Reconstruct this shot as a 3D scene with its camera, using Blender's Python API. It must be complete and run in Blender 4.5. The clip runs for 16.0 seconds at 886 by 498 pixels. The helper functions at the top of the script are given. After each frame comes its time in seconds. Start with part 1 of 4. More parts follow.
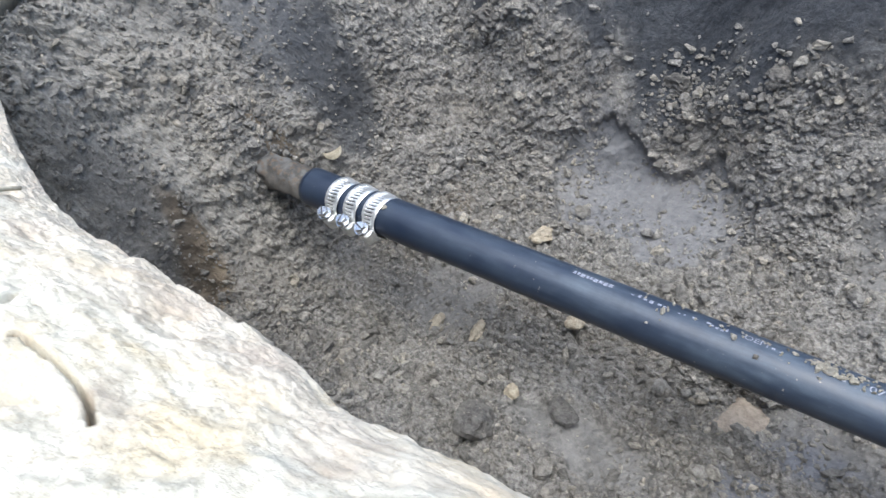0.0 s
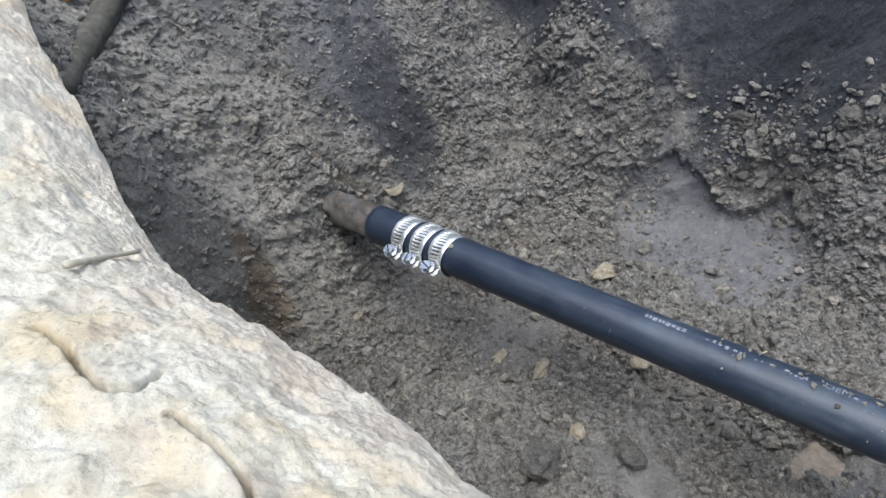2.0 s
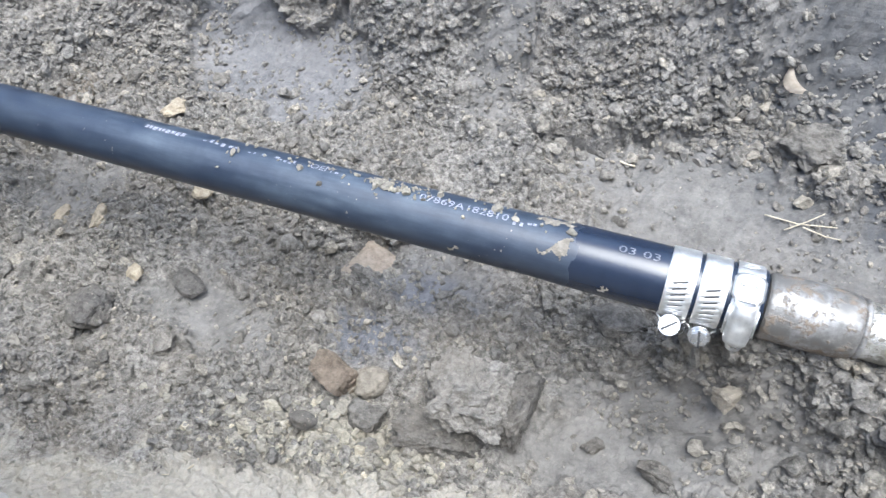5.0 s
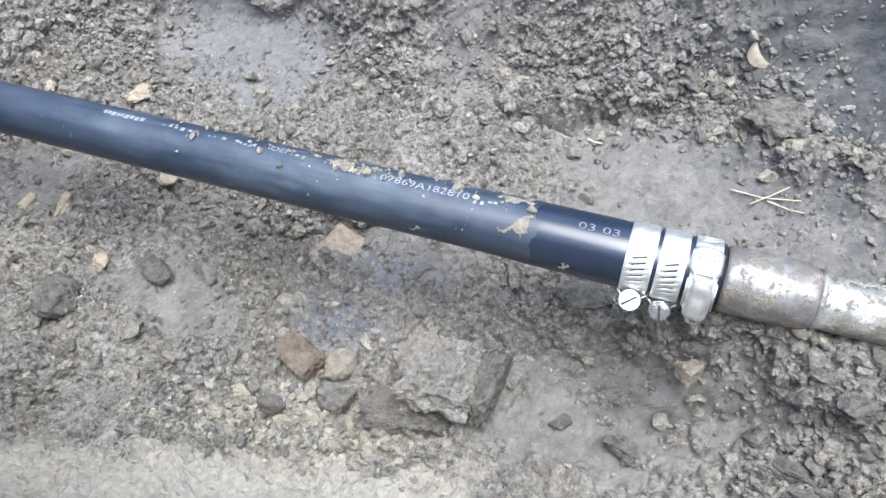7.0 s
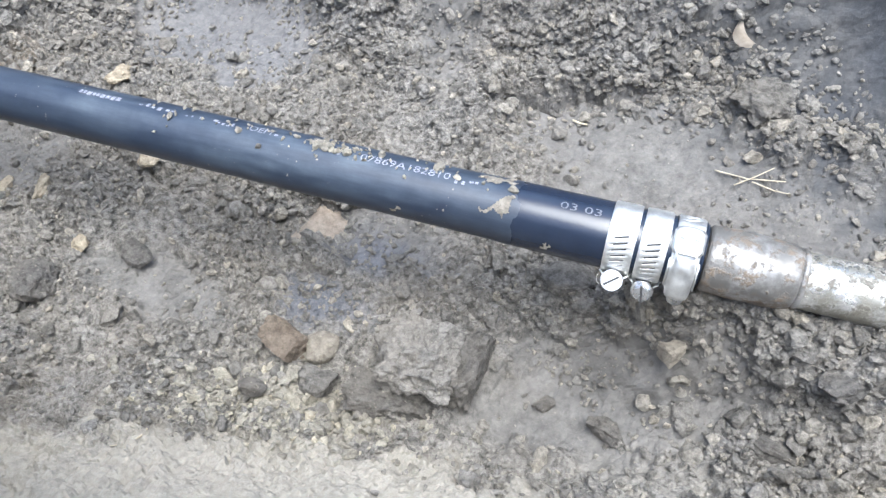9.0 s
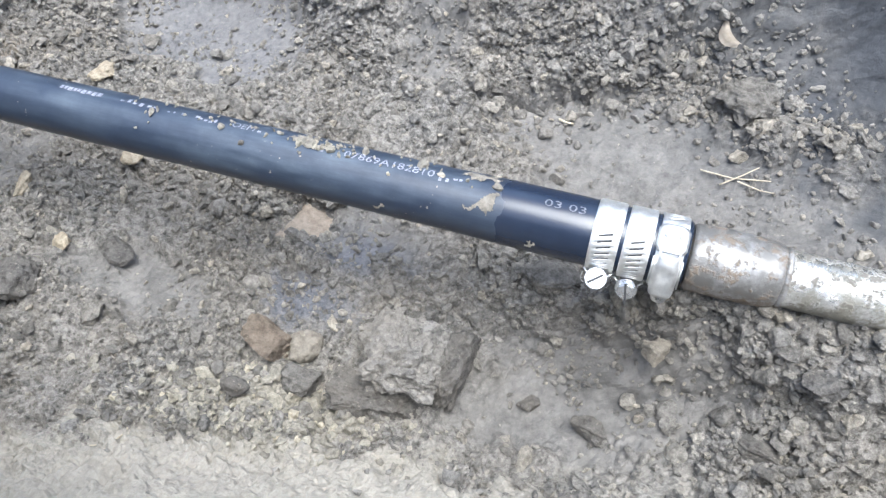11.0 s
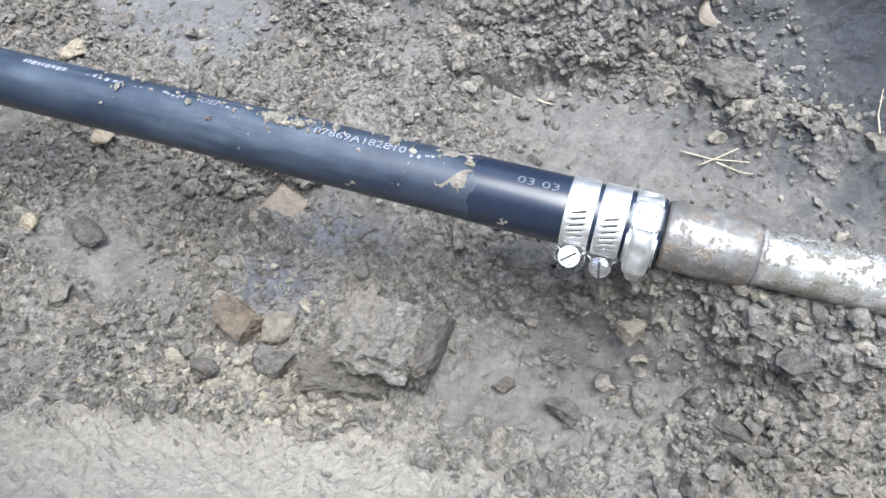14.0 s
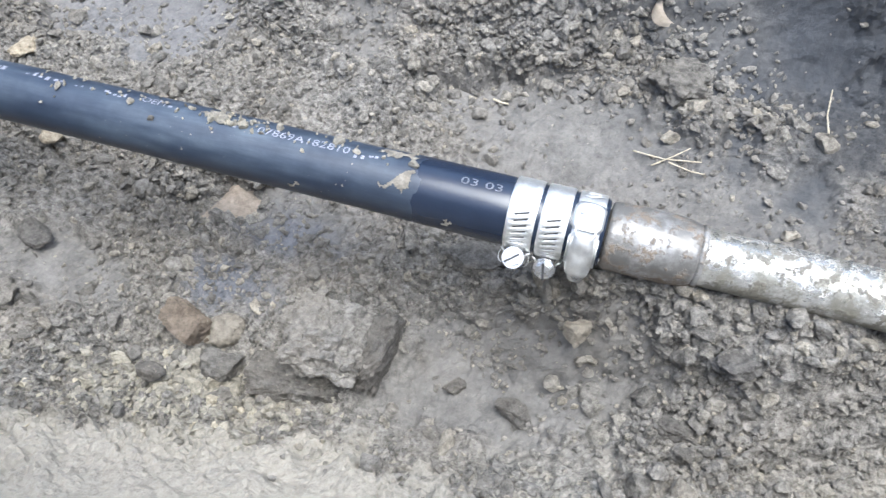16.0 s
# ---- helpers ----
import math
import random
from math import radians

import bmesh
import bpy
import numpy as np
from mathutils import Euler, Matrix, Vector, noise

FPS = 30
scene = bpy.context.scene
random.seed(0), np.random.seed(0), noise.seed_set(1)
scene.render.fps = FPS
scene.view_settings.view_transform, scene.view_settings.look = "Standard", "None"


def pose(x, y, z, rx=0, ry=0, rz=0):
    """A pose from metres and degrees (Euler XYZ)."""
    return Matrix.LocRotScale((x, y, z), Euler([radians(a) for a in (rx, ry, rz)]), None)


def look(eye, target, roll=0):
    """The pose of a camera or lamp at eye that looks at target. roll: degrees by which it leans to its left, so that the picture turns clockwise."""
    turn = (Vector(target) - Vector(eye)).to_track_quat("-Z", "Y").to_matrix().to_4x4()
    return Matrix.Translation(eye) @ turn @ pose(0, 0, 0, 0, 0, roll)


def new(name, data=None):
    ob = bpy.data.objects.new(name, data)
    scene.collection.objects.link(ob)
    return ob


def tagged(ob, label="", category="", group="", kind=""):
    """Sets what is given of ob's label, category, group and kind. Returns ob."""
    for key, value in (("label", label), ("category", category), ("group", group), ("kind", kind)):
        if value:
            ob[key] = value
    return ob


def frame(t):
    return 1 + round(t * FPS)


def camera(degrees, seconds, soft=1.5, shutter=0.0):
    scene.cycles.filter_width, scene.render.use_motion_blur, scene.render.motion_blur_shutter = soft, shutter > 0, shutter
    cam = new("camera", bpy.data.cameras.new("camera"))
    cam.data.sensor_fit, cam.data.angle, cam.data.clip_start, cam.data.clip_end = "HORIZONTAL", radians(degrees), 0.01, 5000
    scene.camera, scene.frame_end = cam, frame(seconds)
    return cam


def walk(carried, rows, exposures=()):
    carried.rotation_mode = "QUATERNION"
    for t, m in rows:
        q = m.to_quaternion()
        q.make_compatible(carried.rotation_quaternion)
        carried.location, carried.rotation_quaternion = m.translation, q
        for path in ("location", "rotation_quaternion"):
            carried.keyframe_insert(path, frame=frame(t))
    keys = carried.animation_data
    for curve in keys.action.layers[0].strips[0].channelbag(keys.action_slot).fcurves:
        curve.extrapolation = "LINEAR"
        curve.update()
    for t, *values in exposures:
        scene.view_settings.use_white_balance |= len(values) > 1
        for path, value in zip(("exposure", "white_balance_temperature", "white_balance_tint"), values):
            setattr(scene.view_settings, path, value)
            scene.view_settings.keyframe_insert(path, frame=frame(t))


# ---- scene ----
cam = camera(61.37, 16.0, soft=1.3, shutter=0.5)
ROWS = [
    (0.0, 0.1347, -0.3485, 0.6616, 42.17, 12.99, 35.18),
    (0.5, 0.1210, -0.3534, 0.6707, 42.79, 13.69, 35.78),
    (1.0, 0.1104, -0.3567, 0.6822, 43.62, 14.51, 36.88),
    (1.5, 0.1060, -0.3553, 0.6914, 44.24, 14.70, 37.34),
    (2.0, 0.1064, -0.3554, 0.6891, 44.05, 14.80, 37.24),
    (2.5, 0.1191, -0.3518, 0.6764, 42.99, 13.71, 35.85),
    (3.0, 0.1695, -0.3333, 0.6457, 40.90, 12.18, 31.74),
    (3.5, 0.2038, -0.3230, 0.6261, 38.83, 10.97, 27.79),
    (4.0, 0.2471, -0.3098, 0.5923, 37.19, 9.09, 24.30),
    (4.5, 0.2828, -0.2959, 0.5689, 34.30, 7.38, 21.86),
    (5.0, 0.3065, -0.2863, 0.5609, 33.42, 6.79, 20.25),
    (7.5, 0.3244, -0.2821, 0.5543, 31.54, 6.68, 18.69),
    (8.0, 0.3230, -0.2824, 0.5519, 31.19, 6.55, 18.91),
    (8.5, 0.3244, -0.2813, 0.5524, 31.23, 6.35, 18.69),
    (9.0, 0.3303, -0.2804, 0.5487, 30.91, 6.15, 18.26),
    (11.5, 0.3367, -0.2801, 0.5407, 31.05, 5.26, 17.90),
    (12.0, 0.3420, -0.2826, 0.5353, 30.38, 5.32, 17.43),
    (12.5, 0.3405, -0.2830, 0.5350, 30.20, 5.53, 17.44),
    (13.0, 0.3408, -0.2816, 0.5355, 30.25, 5.34, 17.63),
    (13.5, 0.3478, -0.2811, 0.5315, 30.28, 5.24, 17.39),
    (14.0, 0.3449, -0.2792, 0.5306, 30.28, 4.63, 17.65),
    (14.5, 0.3483, -0.2773, 0.5349, 30.51, 4.95, 17.34),
    (15.0, 0.3493, -0.2772, 0.5318, 30.40, 4.72, 17.65),
    (15.5, 0.3581, -0.2739, 0.5288, 30.10, 4.41, 17.09),
    (16.0, 0.3669, -0.2688, 0.5271, 30.08, 3.46, 16.77),
]
EXPOSURES = [(0.0, 1.37, 5900, 5), (0.5, 1.18, 5900, 5), (1.5, 0.90, 5950, 5), (2.5, 1.0, 5900, 5), (3.0, 1.40, 5850, 5), (3.5, 1.66, 5850, 5), (5.0, 1.88, 5850, 5), (9.0, 1.90, 5900, 5), (16.0, 1.80, 5900, 5)]
walk(cam, [(t, pose(x, y, z, rx, ry, rz)) for t, x, y, z, rx, ry, rz in ROWS], EXPOSURES)

# ---- light ----
world = bpy.data.worlds.new("overcast_sky")
scene.world = world
world.use_nodes = True
wn = world.node_tree.nodes
sky = wn.new("ShaderNodeTexSky")
sky.sky_type, sky.sun_disc = "NISHITA", False
sky.sun_elevation, sky.sun_rotation = radians(79), radians(105)
sky.air_density, sky.dust_density, sky.ozone_density = 1.0, 4.0, 1.0
world.node_tree.links.new(sky.outputs[0], wn["Background"].inputs[0])
wn["Background"].inputs[1].default_value = 0.15
sun = new("sun", bpy.data.lights.new("sun", "SUN"))
sun.data.energy, sun.data.angle, sun.data.color = 1.3, radians(45), (1.0, 0.97, 0.93)
sun.matrix_world = look((0.9, -0.25, 5), (0, 0, 0))


# ---- materials ----
def mat(name):
    m = bpy.data.materials.new(name)
    m.use_nodes = True
    nt = m.node_tree
    return m, nt, nt.nodes["Principled BSDF"]


def node(nt, kind, **inputs):
    n = nt.nodes.new(kind)
    for k, v in inputs.items():
        n.inputs[k.replace("_", " ")].default_value = v
    return n


def noise_node(nt, scale, detail=6.0, rough=0.6, coord=None):
    n = node(nt, "ShaderNodeTexNoise", Scale=scale, Detail=detail, Roughness=rough)
    if coord is not None:
        nt.links.new(coord, n.inputs["Vector"])
    return n.outputs["Fac"]


def ramp(nt, fac, stops):
    n = nt.nodes.new("ShaderNodeValToRGB")
    while len(n.color_ramp.elements) < len(stops):
        n.color_ramp.elements.new(0.5)
    for e, (p, c) in zip(n.color_ramp.elements, stops):
        e.position, e.color = p, (*c, 1) if len(c) == 3 else c
    nt.links.new(fac, n.inputs[0])
    return n.outputs[0]


def mix(nt, fac, a, b, blend="MIX"):
    n = nt.nodes.new("ShaderNodeMix")
    n.data_type, n.blend_type = "RGBA", blend
    for sock, v in ((n.inputs["Factor"], fac), (n.inputs["A"], a), (n.inputs["B"], b)):
        if isinstance(v, bpy.types.NodeSocket):
            nt.links.new(v, sock)
        else:
            sock.default_value = (*v, 1) if isinstance(v, tuple) else v
    return n.outputs["Result"]


def maths(nt, op, a, b=0.0):
    n = nt.nodes.new("ShaderNodeMath")
    n.operation = op
    for sock, v in zip(n.inputs, (a, b)):
        if isinstance(v, bpy.types.NodeSocket):
            nt.links.new(v, sock)
        else:
            sock.default_value = v
    return n.outputs[0]


def bump(nt, bsdf, h, strength, dist, normal=None):
    n = node(nt, "ShaderNodeBump", Strength=strength, Distance=dist)
    nt.links.new(h, n.inputs["Height"])
    if normal is not None:
        nt.links.new(normal, n.inputs["Normal"])
    nt.links.new(n.outputs[0], bsdf.inputs["Normal"])
    return n.outputs[0]


def attr(nt, name):
    n = nt.nodes.new("ShaderNodeAttribute")
    n.attribute_name = name
    return n.outputs["Fac"]


def position(nt):
    return nt.nodes.new("ShaderNodeNewGeometry").outputs["Position"]


def soil_material(name, low, high, pale=(0.46, 0.42, 0.34), tint=1.0, masks=False, island=False, random_obj=False, relief=0.0045):
    """Crumbly grey-brown loam: mottled colour, pale grit, rough relief; masks add smeared clay, dry zones, and damp
    ones with shade painted in.
    """
    m, nt, b = mat(name)
    p = position(nt)
    big = noise_node(nt, 9.0, 4, 0.6, p)
    fine = noise_node(nt, 150.0, 6, 0.78, p)
    col = ramp(nt, fine, [(0.36, low), (0.62, high)])
    col = mix(nt, ramp(nt, big, [(0.35, (0.0,) * 3), (0.7, (1.0,) * 3)]), col, mix(nt, 0.5, col, (0.22, 0.195, 0.16)))
    grit = noise_node(nt, 310.0, 3, 0.6, p)
    gm = ramp(nt, grit, [(0.64, (0.0,) * 3), (0.74, (0.5,) * 3)])
    if masks:
        smear, damp_shade, dry = attr(nt, "smear"), attr(nt, "damp_shade"), attr(nt, "dry")
        clay = ramp(nt, noise_node(nt, 45.0, 6, 0.65, p), [(0.3, (0.085, 0.083, 0.079)), (0.7, (0.18, 0.173, 0.164))])
        col = mix(nt, smear, col, clay)
        gm = maths(nt, "MULTIPLY", gm, maths(nt, "SUBTRACT", 1.0, maths(nt, "MULTIPLY", smear, 0.7)))
        col = mix(nt, maths(nt, "MULTIPLY", dry, 0.95), col, mix(nt, fine, (0.29, 0.268, 0.225), (0.57, 0.53, 0.45)))
        col = mix(nt, attr(nt, "rust"), col, mix(nt, fine, (0.13, 0.098, 0.065), (0.25, 0.195, 0.13)))
        col = mix(nt, attr(nt, "blue"), col, mix(nt, fine, (0.085, 0.09, 0.108), (0.20, 0.21, 0.24)))
    col = mix(nt, gm, col, pale)
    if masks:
        # near-black colour for damp clay and for the slopes' painted shade
        col = mix(nt, maths(nt, "MULTIPLY", damp_shade, 0.88), col, mix(nt, fine, (0.017, 0.020, 0.026), (0.042, 0.050, 0.063)))
        rough = ramp(nt, damp_shade, [(0.0, (0.93,) * 3), (1.0, (0.72,) * 3)])
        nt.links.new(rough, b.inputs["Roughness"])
    else:
        b.inputs["Roughness"].default_value = 0.93
    if island:
        g = nt.nodes.new("ShaderNodeNewGeometry").outputs["Random Per Island"]
        col = mix(nt, 1.0, col, ramp(nt, g, [(0.0, (0.62,) * 3), (0.5, (0.9, 0.9, 0.9)), (0.9, (1.05, 1.04, 1.0)), (1.0, (1.3, 1.25, 1.14))]), "MULTIPLY")
    if random_obj:
        g = nt.nodes.new("ShaderNodeObjectInfo").outputs["Random"]
        col = mix(nt, 1.0, col, ramp(nt, g, [(0.0, (0.55,) * 3), (0.7, (0.92, 0.91, 0.89)), (1.0, (1.18, 1.14, 1.05))]), "MULTIPLY")
    nt.links.new(col, b.inputs["Base Color"])
    b.inputs["Specular IOR Level"].default_value = 0.25
    h = maths(nt, "ADD", fine, maths(nt, "MULTIPLY", noise_node(nt, 420.0, 4, 0.7, p), 0.5))
    if masks:
        h = maths(nt, "MULTIPLY", h, maths(nt, "SUBTRACT", 1.0, maths(nt, "MULTIPLY", smear, 0.72)))
    bump(nt, b, h, 1.0, relief)
    return m


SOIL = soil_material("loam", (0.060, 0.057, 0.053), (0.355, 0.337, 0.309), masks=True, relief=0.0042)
CLODS = soil_material("crumb_loam", (0.10, 0.096, 0.088), (0.385, 0.366, 0.335), island=True)
CLOD = soil_material("clod_loam", (0.10, 0.096, 0.088), (0.37, 0.352, 0.322), random_obj=True)
DARK_CLOD = soil_material("dark_clay", (0.050, 0.048, 0.046), (0.165, 0.157, 0.147))
GREY_LUMP = soil_material("grey_lump_clay", (0.10, 0.097, 0.092), (0.33, 0.315, 0.29))
TAN = soil_material("tan_stone", (0.27, 0.225, 0.16), (0.52, 0.455, 0.345))
TAUPE = soil_material("taupe_stone", (0.18, 0.16, 0.13), (0.35, 0.315, 0.26))
BROWN = soil_material("red_brown_stone", (0.095, 0.073, 0.053), (0.235, 0.19, 0.15))
PALE = soil_material("pale_grit", (0.26, 0.242, 0.20), (0.53, 0.495, 0.415), island=True)
PINK = soil_material("pinkish_stone", (0.25, 0.205, 0.165), (0.43, 0.365, 0.30))


def bank_material():
    """Dry pale earth: cream, with yellow and pinkish stains, fine dark specks and a rough skin."""
    m, nt, b = mat("dry_pale_bank")
    p = position(nt)
    fine = noise_node(nt, 210.0, 6, 0.75, p)
    col = ramp(nt, noise_node(nt, 95.0, 6, 0.72, p), [(0.3, (0.38, 0.345, 0.275)), (0.48, (0.55, 0.51, 0.415)), (0.7, (0.67, 0.635, 0.54))])
    col = mix(nt, ramp(nt, noise_node(nt, 19.0, 4, 0.55, p), [(0.52, (0.0,) * 3), (0.64, (0.6,) * 3)]), col, (0.55, 0.44, 0.27))
    col = mix(nt, ramp(nt, noise_node(nt, 27.0, 4, 0.6, maths_offset(nt, p, 7.3)), [(0.54, (0.0,) * 3), (0.68, (0.55,) * 3)]), col, (0.40, 0.32, 0.245))
    col = mix(nt, ramp(nt, fine, [(0.34, (0.7,) * 3), (0.45, (0.0,) * 3)]), col, (0.30, 0.26, 0.20))
    col = mix(nt, maths(nt, "MULTIPLY", attr(nt, "rim"), 0.7), col, mix(nt, fine, (0.29, 0.235, 0.185), (0.55, 0.46, 0.385)))
    nt.links.new(col, b.inputs["Base Color"])
    b.inputs["Roughness"].default_value, b.inputs["Specular IOR Level"].default_value = 0.95, 0.2
    bump(nt, b, maths(nt, "ADD", fine, noise_node(nt, 70.0, 4, 0.6, p)), 1.0, 0.0017)
    return m


def maths_offset(nt, p, d):
    v = nt.nodes.new("ShaderNodeVectorMath")
    v.operation = "ADD"
    nt.links.new(p, v.inputs[0])
    v.inputs[1].default_value = (d, d * 0.7, d * 1.3)
    return v.outputs[0]


BANK = bank_material()


def simple(name, low, high, scale, rough, metal=0.0, bump_h=0.3, dist=0.0006, spec=0.5):
    m, nt, b = mat(name)
    tc = nt.nodes.new("ShaderNodeTexCoord").outputs["Object"]
    f = noise_node(nt, scale, 6, 0.65, tc)
    nt.links.new(ramp(nt, f, [(0.32, low), (0.68, high)]), b.inputs["Base Color"])
    nt.links.new(ramp(nt, noise_node(nt, scale * 0.4, 5, 0.6, tc), [(0.3, (rough * 0.75,) * 3), (0.7, (min(1, rough * 1.25),) * 3)]), b.inputs["Roughness"])
    b.inputs["Metallic"].default_value = metal
    b.inputs["Specular IOR Level"].default_value = spec
    bump(nt, b, f, bump_h, dist)
    return m


def hose_material():
    """Black EPDM rubber, dusty along most of its run with the sky's bluish sheen painted in, clean and glossy near one
    end, scuffed and spotted with dried mud.
    """
    m, nt, b = mat("black_rubber")
    tc = nt.nodes.new("ShaderNodeTexCoord").outputs["Object"]
    sx = nt.nodes.new("ShaderNodeSeparateXYZ")
    nt.links.new(tc, sx.inputs[0])
    rub = mix(nt, noise_node(nt, 60.0, 5, 0.6, tc), (0.006, 0.011, 0.024), (0.013, 0.021, 0.042))
    clean = maths(nt, "MULTIPLY", maths(nt, "GREATER_THAN", maths(nt, "ADD", sx.outputs[0], maths(nt, "MULTIPLY", noise_node(nt, 55.0, 3, 0.5, tc), 0.03)), 0.262), 1.0)
    up = nt.nodes.new("ShaderNodeMapRange")
    nt.links.new(sx.outputs[2], up.inputs[0])
    up.inputs[1].default_value, up.inputs[2].default_value = -0.012, 0.024
    along = nt.nodes.new("ShaderNodeVectorMath")
    along.operation = "MULTIPLY"
    nt.links.new(tc, along.inputs[0])
    along.inputs[1].default_value = (0.14, 1.0, 1.0)
    streak = ramp(nt, noise_node(nt, 130.0, 5, 0.65, along.outputs[0]), [(0.35, (0.4,) * 3), (0.65, (1.3,) * 3)])
    # dust and painted sky sheen in one, fading out towards the underside
    dust_sheen = maths(nt, "MULTIPLY", ramp(nt, noise_node(nt, 26.0, 7, 0.7, tc), [(0.3, (0.10,) * 3), (0.74, (0.64,) * 3)]), maths(nt, "MULTIPLY", up.outputs[0], streak))
    dust_sheen = maths(nt, "MULTIPLY", dust_sheen, maths(nt, "SUBTRACT", 1.0, maths(nt, "MULTIPLY", clean, 0.85)))
    run = nt.nodes.new("ShaderNodeMapRange")
    nt.links.new(sx.outputs[0], run.inputs[0])
    run.inputs[1].default_value, run.inputs[2].default_value, run.inputs[3].default_value = -0.4, 0.05, 0.3
    dust_sheen = maths(nt, "MULTIPLY", dust_sheen, run.outputs[0])
    col = mix(nt, dust_sheen, rub, (0.105, 0.135, 0.168))
    spots = ramp(nt, noise_node(nt, 240.0, 2, 0.5, tc), [(0.7, (0.0,) * 3), (0.74, (0.8,) * 3)])
    zone = ramp(nt, noise_node(nt, 17.0, 2, 0.5, tc), [(0.52, (0.0,) * 3), (0.66, (1.0,) * 3)])
    col = mix(nt, maths(nt, "MULTIPLY", spots, zone), col, (0.3, 0.27, 0.22))
    nt.links.new(col, b.inputs["Base Color"])
    r = maths(nt, "SUBTRACT", maths(nt, "ADD", 0.34, maths(nt, "MULTIPLY", dust_sheen, 0.5)), maths(nt, "MULTIPLY", clean, 0.12))
    nt.links.new(r, b.inputs["Roughness"])
    b.inputs["Specular IOR Level"].default_value = 0.55
    bump(nt, b, noise_node(nt, 420.0, 4, 0.6, tc), 0.12, 0.0006)
    return m


RUBBER = hose_material()
FADED = simple("faded_print", (0.02, 0.025, 0.035), (0.20, 0.21, 0.24), 800.0, 0.7)
MUD = soil_material("dried_mud", (0.17, 0.155, 0.13), (0.40, 0.365, 0.305))
INK = simple("white_print", (0.05, 0.06, 0.09), (0.40, 0.41, 0.46), 900.0, 0.7)
STEEL = simple("stainless_band", (0.74, 0.74, 0.72), (0.92, 0.92, 0.90), 300.0, 0.5, 1.0, 0.3)
ZINC = simple("zinc_screw", (0.6, 0.61, 0.62), (0.85, 0.85, 0.85), 400.0, 0.28, 1.0, 0.2)
SLOT = simple("slot_dark", (0.02, 0.02, 0.022), (0.05, 0.05, 0.05), 300.0, 0.6)


def worn_metal(name, base, patch, dark, scale, metal, rough, lo=0.45, hi=0.58, dirt=(0.12, 0.11, 0.085), dirt_top=0.004):
    """Patchy worn metal, with earth clinging to its underside."""
    m, nt, b = mat(name)
    tc = nt.nodes.new("ShaderNodeTexCoord").outputs["Object"]
    sx = nt.nodes.new("ShaderNodeSeparateXYZ")
    nt.links.new(tc, sx.inputs[0])
    f = noise_node(nt, scale, 6, 0.65, tc)
    k = ramp(nt, f, [(lo, (0.0,) * 3), (hi, (1.0,) * 3)])
    d = ramp(nt, noise_node(nt, scale * 2.3, 5, 0.7, tc), [(0.51, (0.0,) * 3), (0.6, (1.0,) * 3)])
    low = nt.nodes.new("ShaderNodeMapRange")
    nt.links.new(maths(nt, "ADD", sx.outputs[2], maths(nt, "MULTIPLY", maths(nt, "SUBTRACT", f, 0.5), 0.05)), low.inputs[0])
    low.inputs[1].default_value, low.inputs[2].default_value = dirt_top + 0.008, dirt_top - 0.008
    e = maths(nt, "MULTIPLY", low.outputs[0], 0.8)
    col = mix(nt, e, mix(nt, d, mix(nt, k, base, patch), dark), mix(nt, f, dirt, tuple(1.7 * q for q in dirt)))
    nt.links.new(col, b.inputs["Base Color"])
    bare = maths(nt, "MULTIPLY", maths(nt, "SUBTRACT", 1.0, d), maths(nt, "SUBTRACT", 1.0, e))
    nt.links.new(maths(nt, "MULTIPLY", bare, metal), b.inputs["Metallic"])
    nt.links.new(maths(nt, "SUBTRACT", 0.85, maths(nt, "MULTIPLY", bare, 0.85 - rough)), b.inputs["Roughness"])
    bump(nt, b, maths(nt, "ADD", f, d), 0.5, 0.0012)
    return m


GALV = worn_metal("worn_galvanized", (0.33, 0.32, 0.28), (0.68, 0.67, 0.64), (0.14, 0.13, 0.11), 66.0, 0.8, 0.27, dirt_top=0.006)
COLLAR = worn_metal("weathered_steel", (0.15, 0.145, 0.135), (0.29, 0.285, 0.275), (0.15, 0.122, 0.093), 38.0, 0.4, 0.42, dirt=(0.15, 0.105, 0.065), dirt_top=-0.005)
RUSTY = worn_metal("muddy_rust", (0.045, 0.044, 0.042), (0.10, 0.096, 0.09), (0.095, 0.068, 0.045), 60.0, 0.0, 0.9, dirt=(0.055, 0.049, 0.042), dirt_top=0.012)
STRAW = simple("dry_straw", (0.32, 0.28, 0.2), (0.5, 0.45, 0.35), 200.0, 0.8)
BARK = simple("dry_leaf_tan", (0.34, 0.29, 0.23), (0.52, 0.46, 0.38), 90.0, 0.8)
ORANGE = simple("orange_clay", (0.35, 0.16, 0.04), (0.5, 0.27, 0.08), 120.0, 0.8)
ROOT = simple("dark_root", (0.04, 0.038, 0.03), (0.10, 0.092, 0.072), 120.0, 0.85)


# ---- building ----
def link_mesh(name, verts, faces, material, parent=None, label="", smooth=True):
    me = bpy.data.meshes.new(name)
    me.from_pydata([tuple(v) for v in verts], [], [tuple(f) for f in faces])
    me.update()
    if smooth:
        me.polygons.foreach_set("use_smooth", [True] * len(me.polygons))
    me.materials.append(material)
    ob = new(name, me)
    if parent is not None:
        ob.parent = parent
    if label:
        tagged(ob, label)
    return ob


def part(name, bm, material, parent=None, label="", smooth=True):
    me = bpy.data.meshes.new(name)
    bm.to_mesh(me)
    bm.free()
    if smooth:
        me.polygons.foreach_set("use_smooth", [True] * len(me.polygons))
    me.materials.append(material)
    ob = new(name, me)
    if parent is not None:
        ob.parent = parent
    if label:
        tagged(ob, label)
    return ob


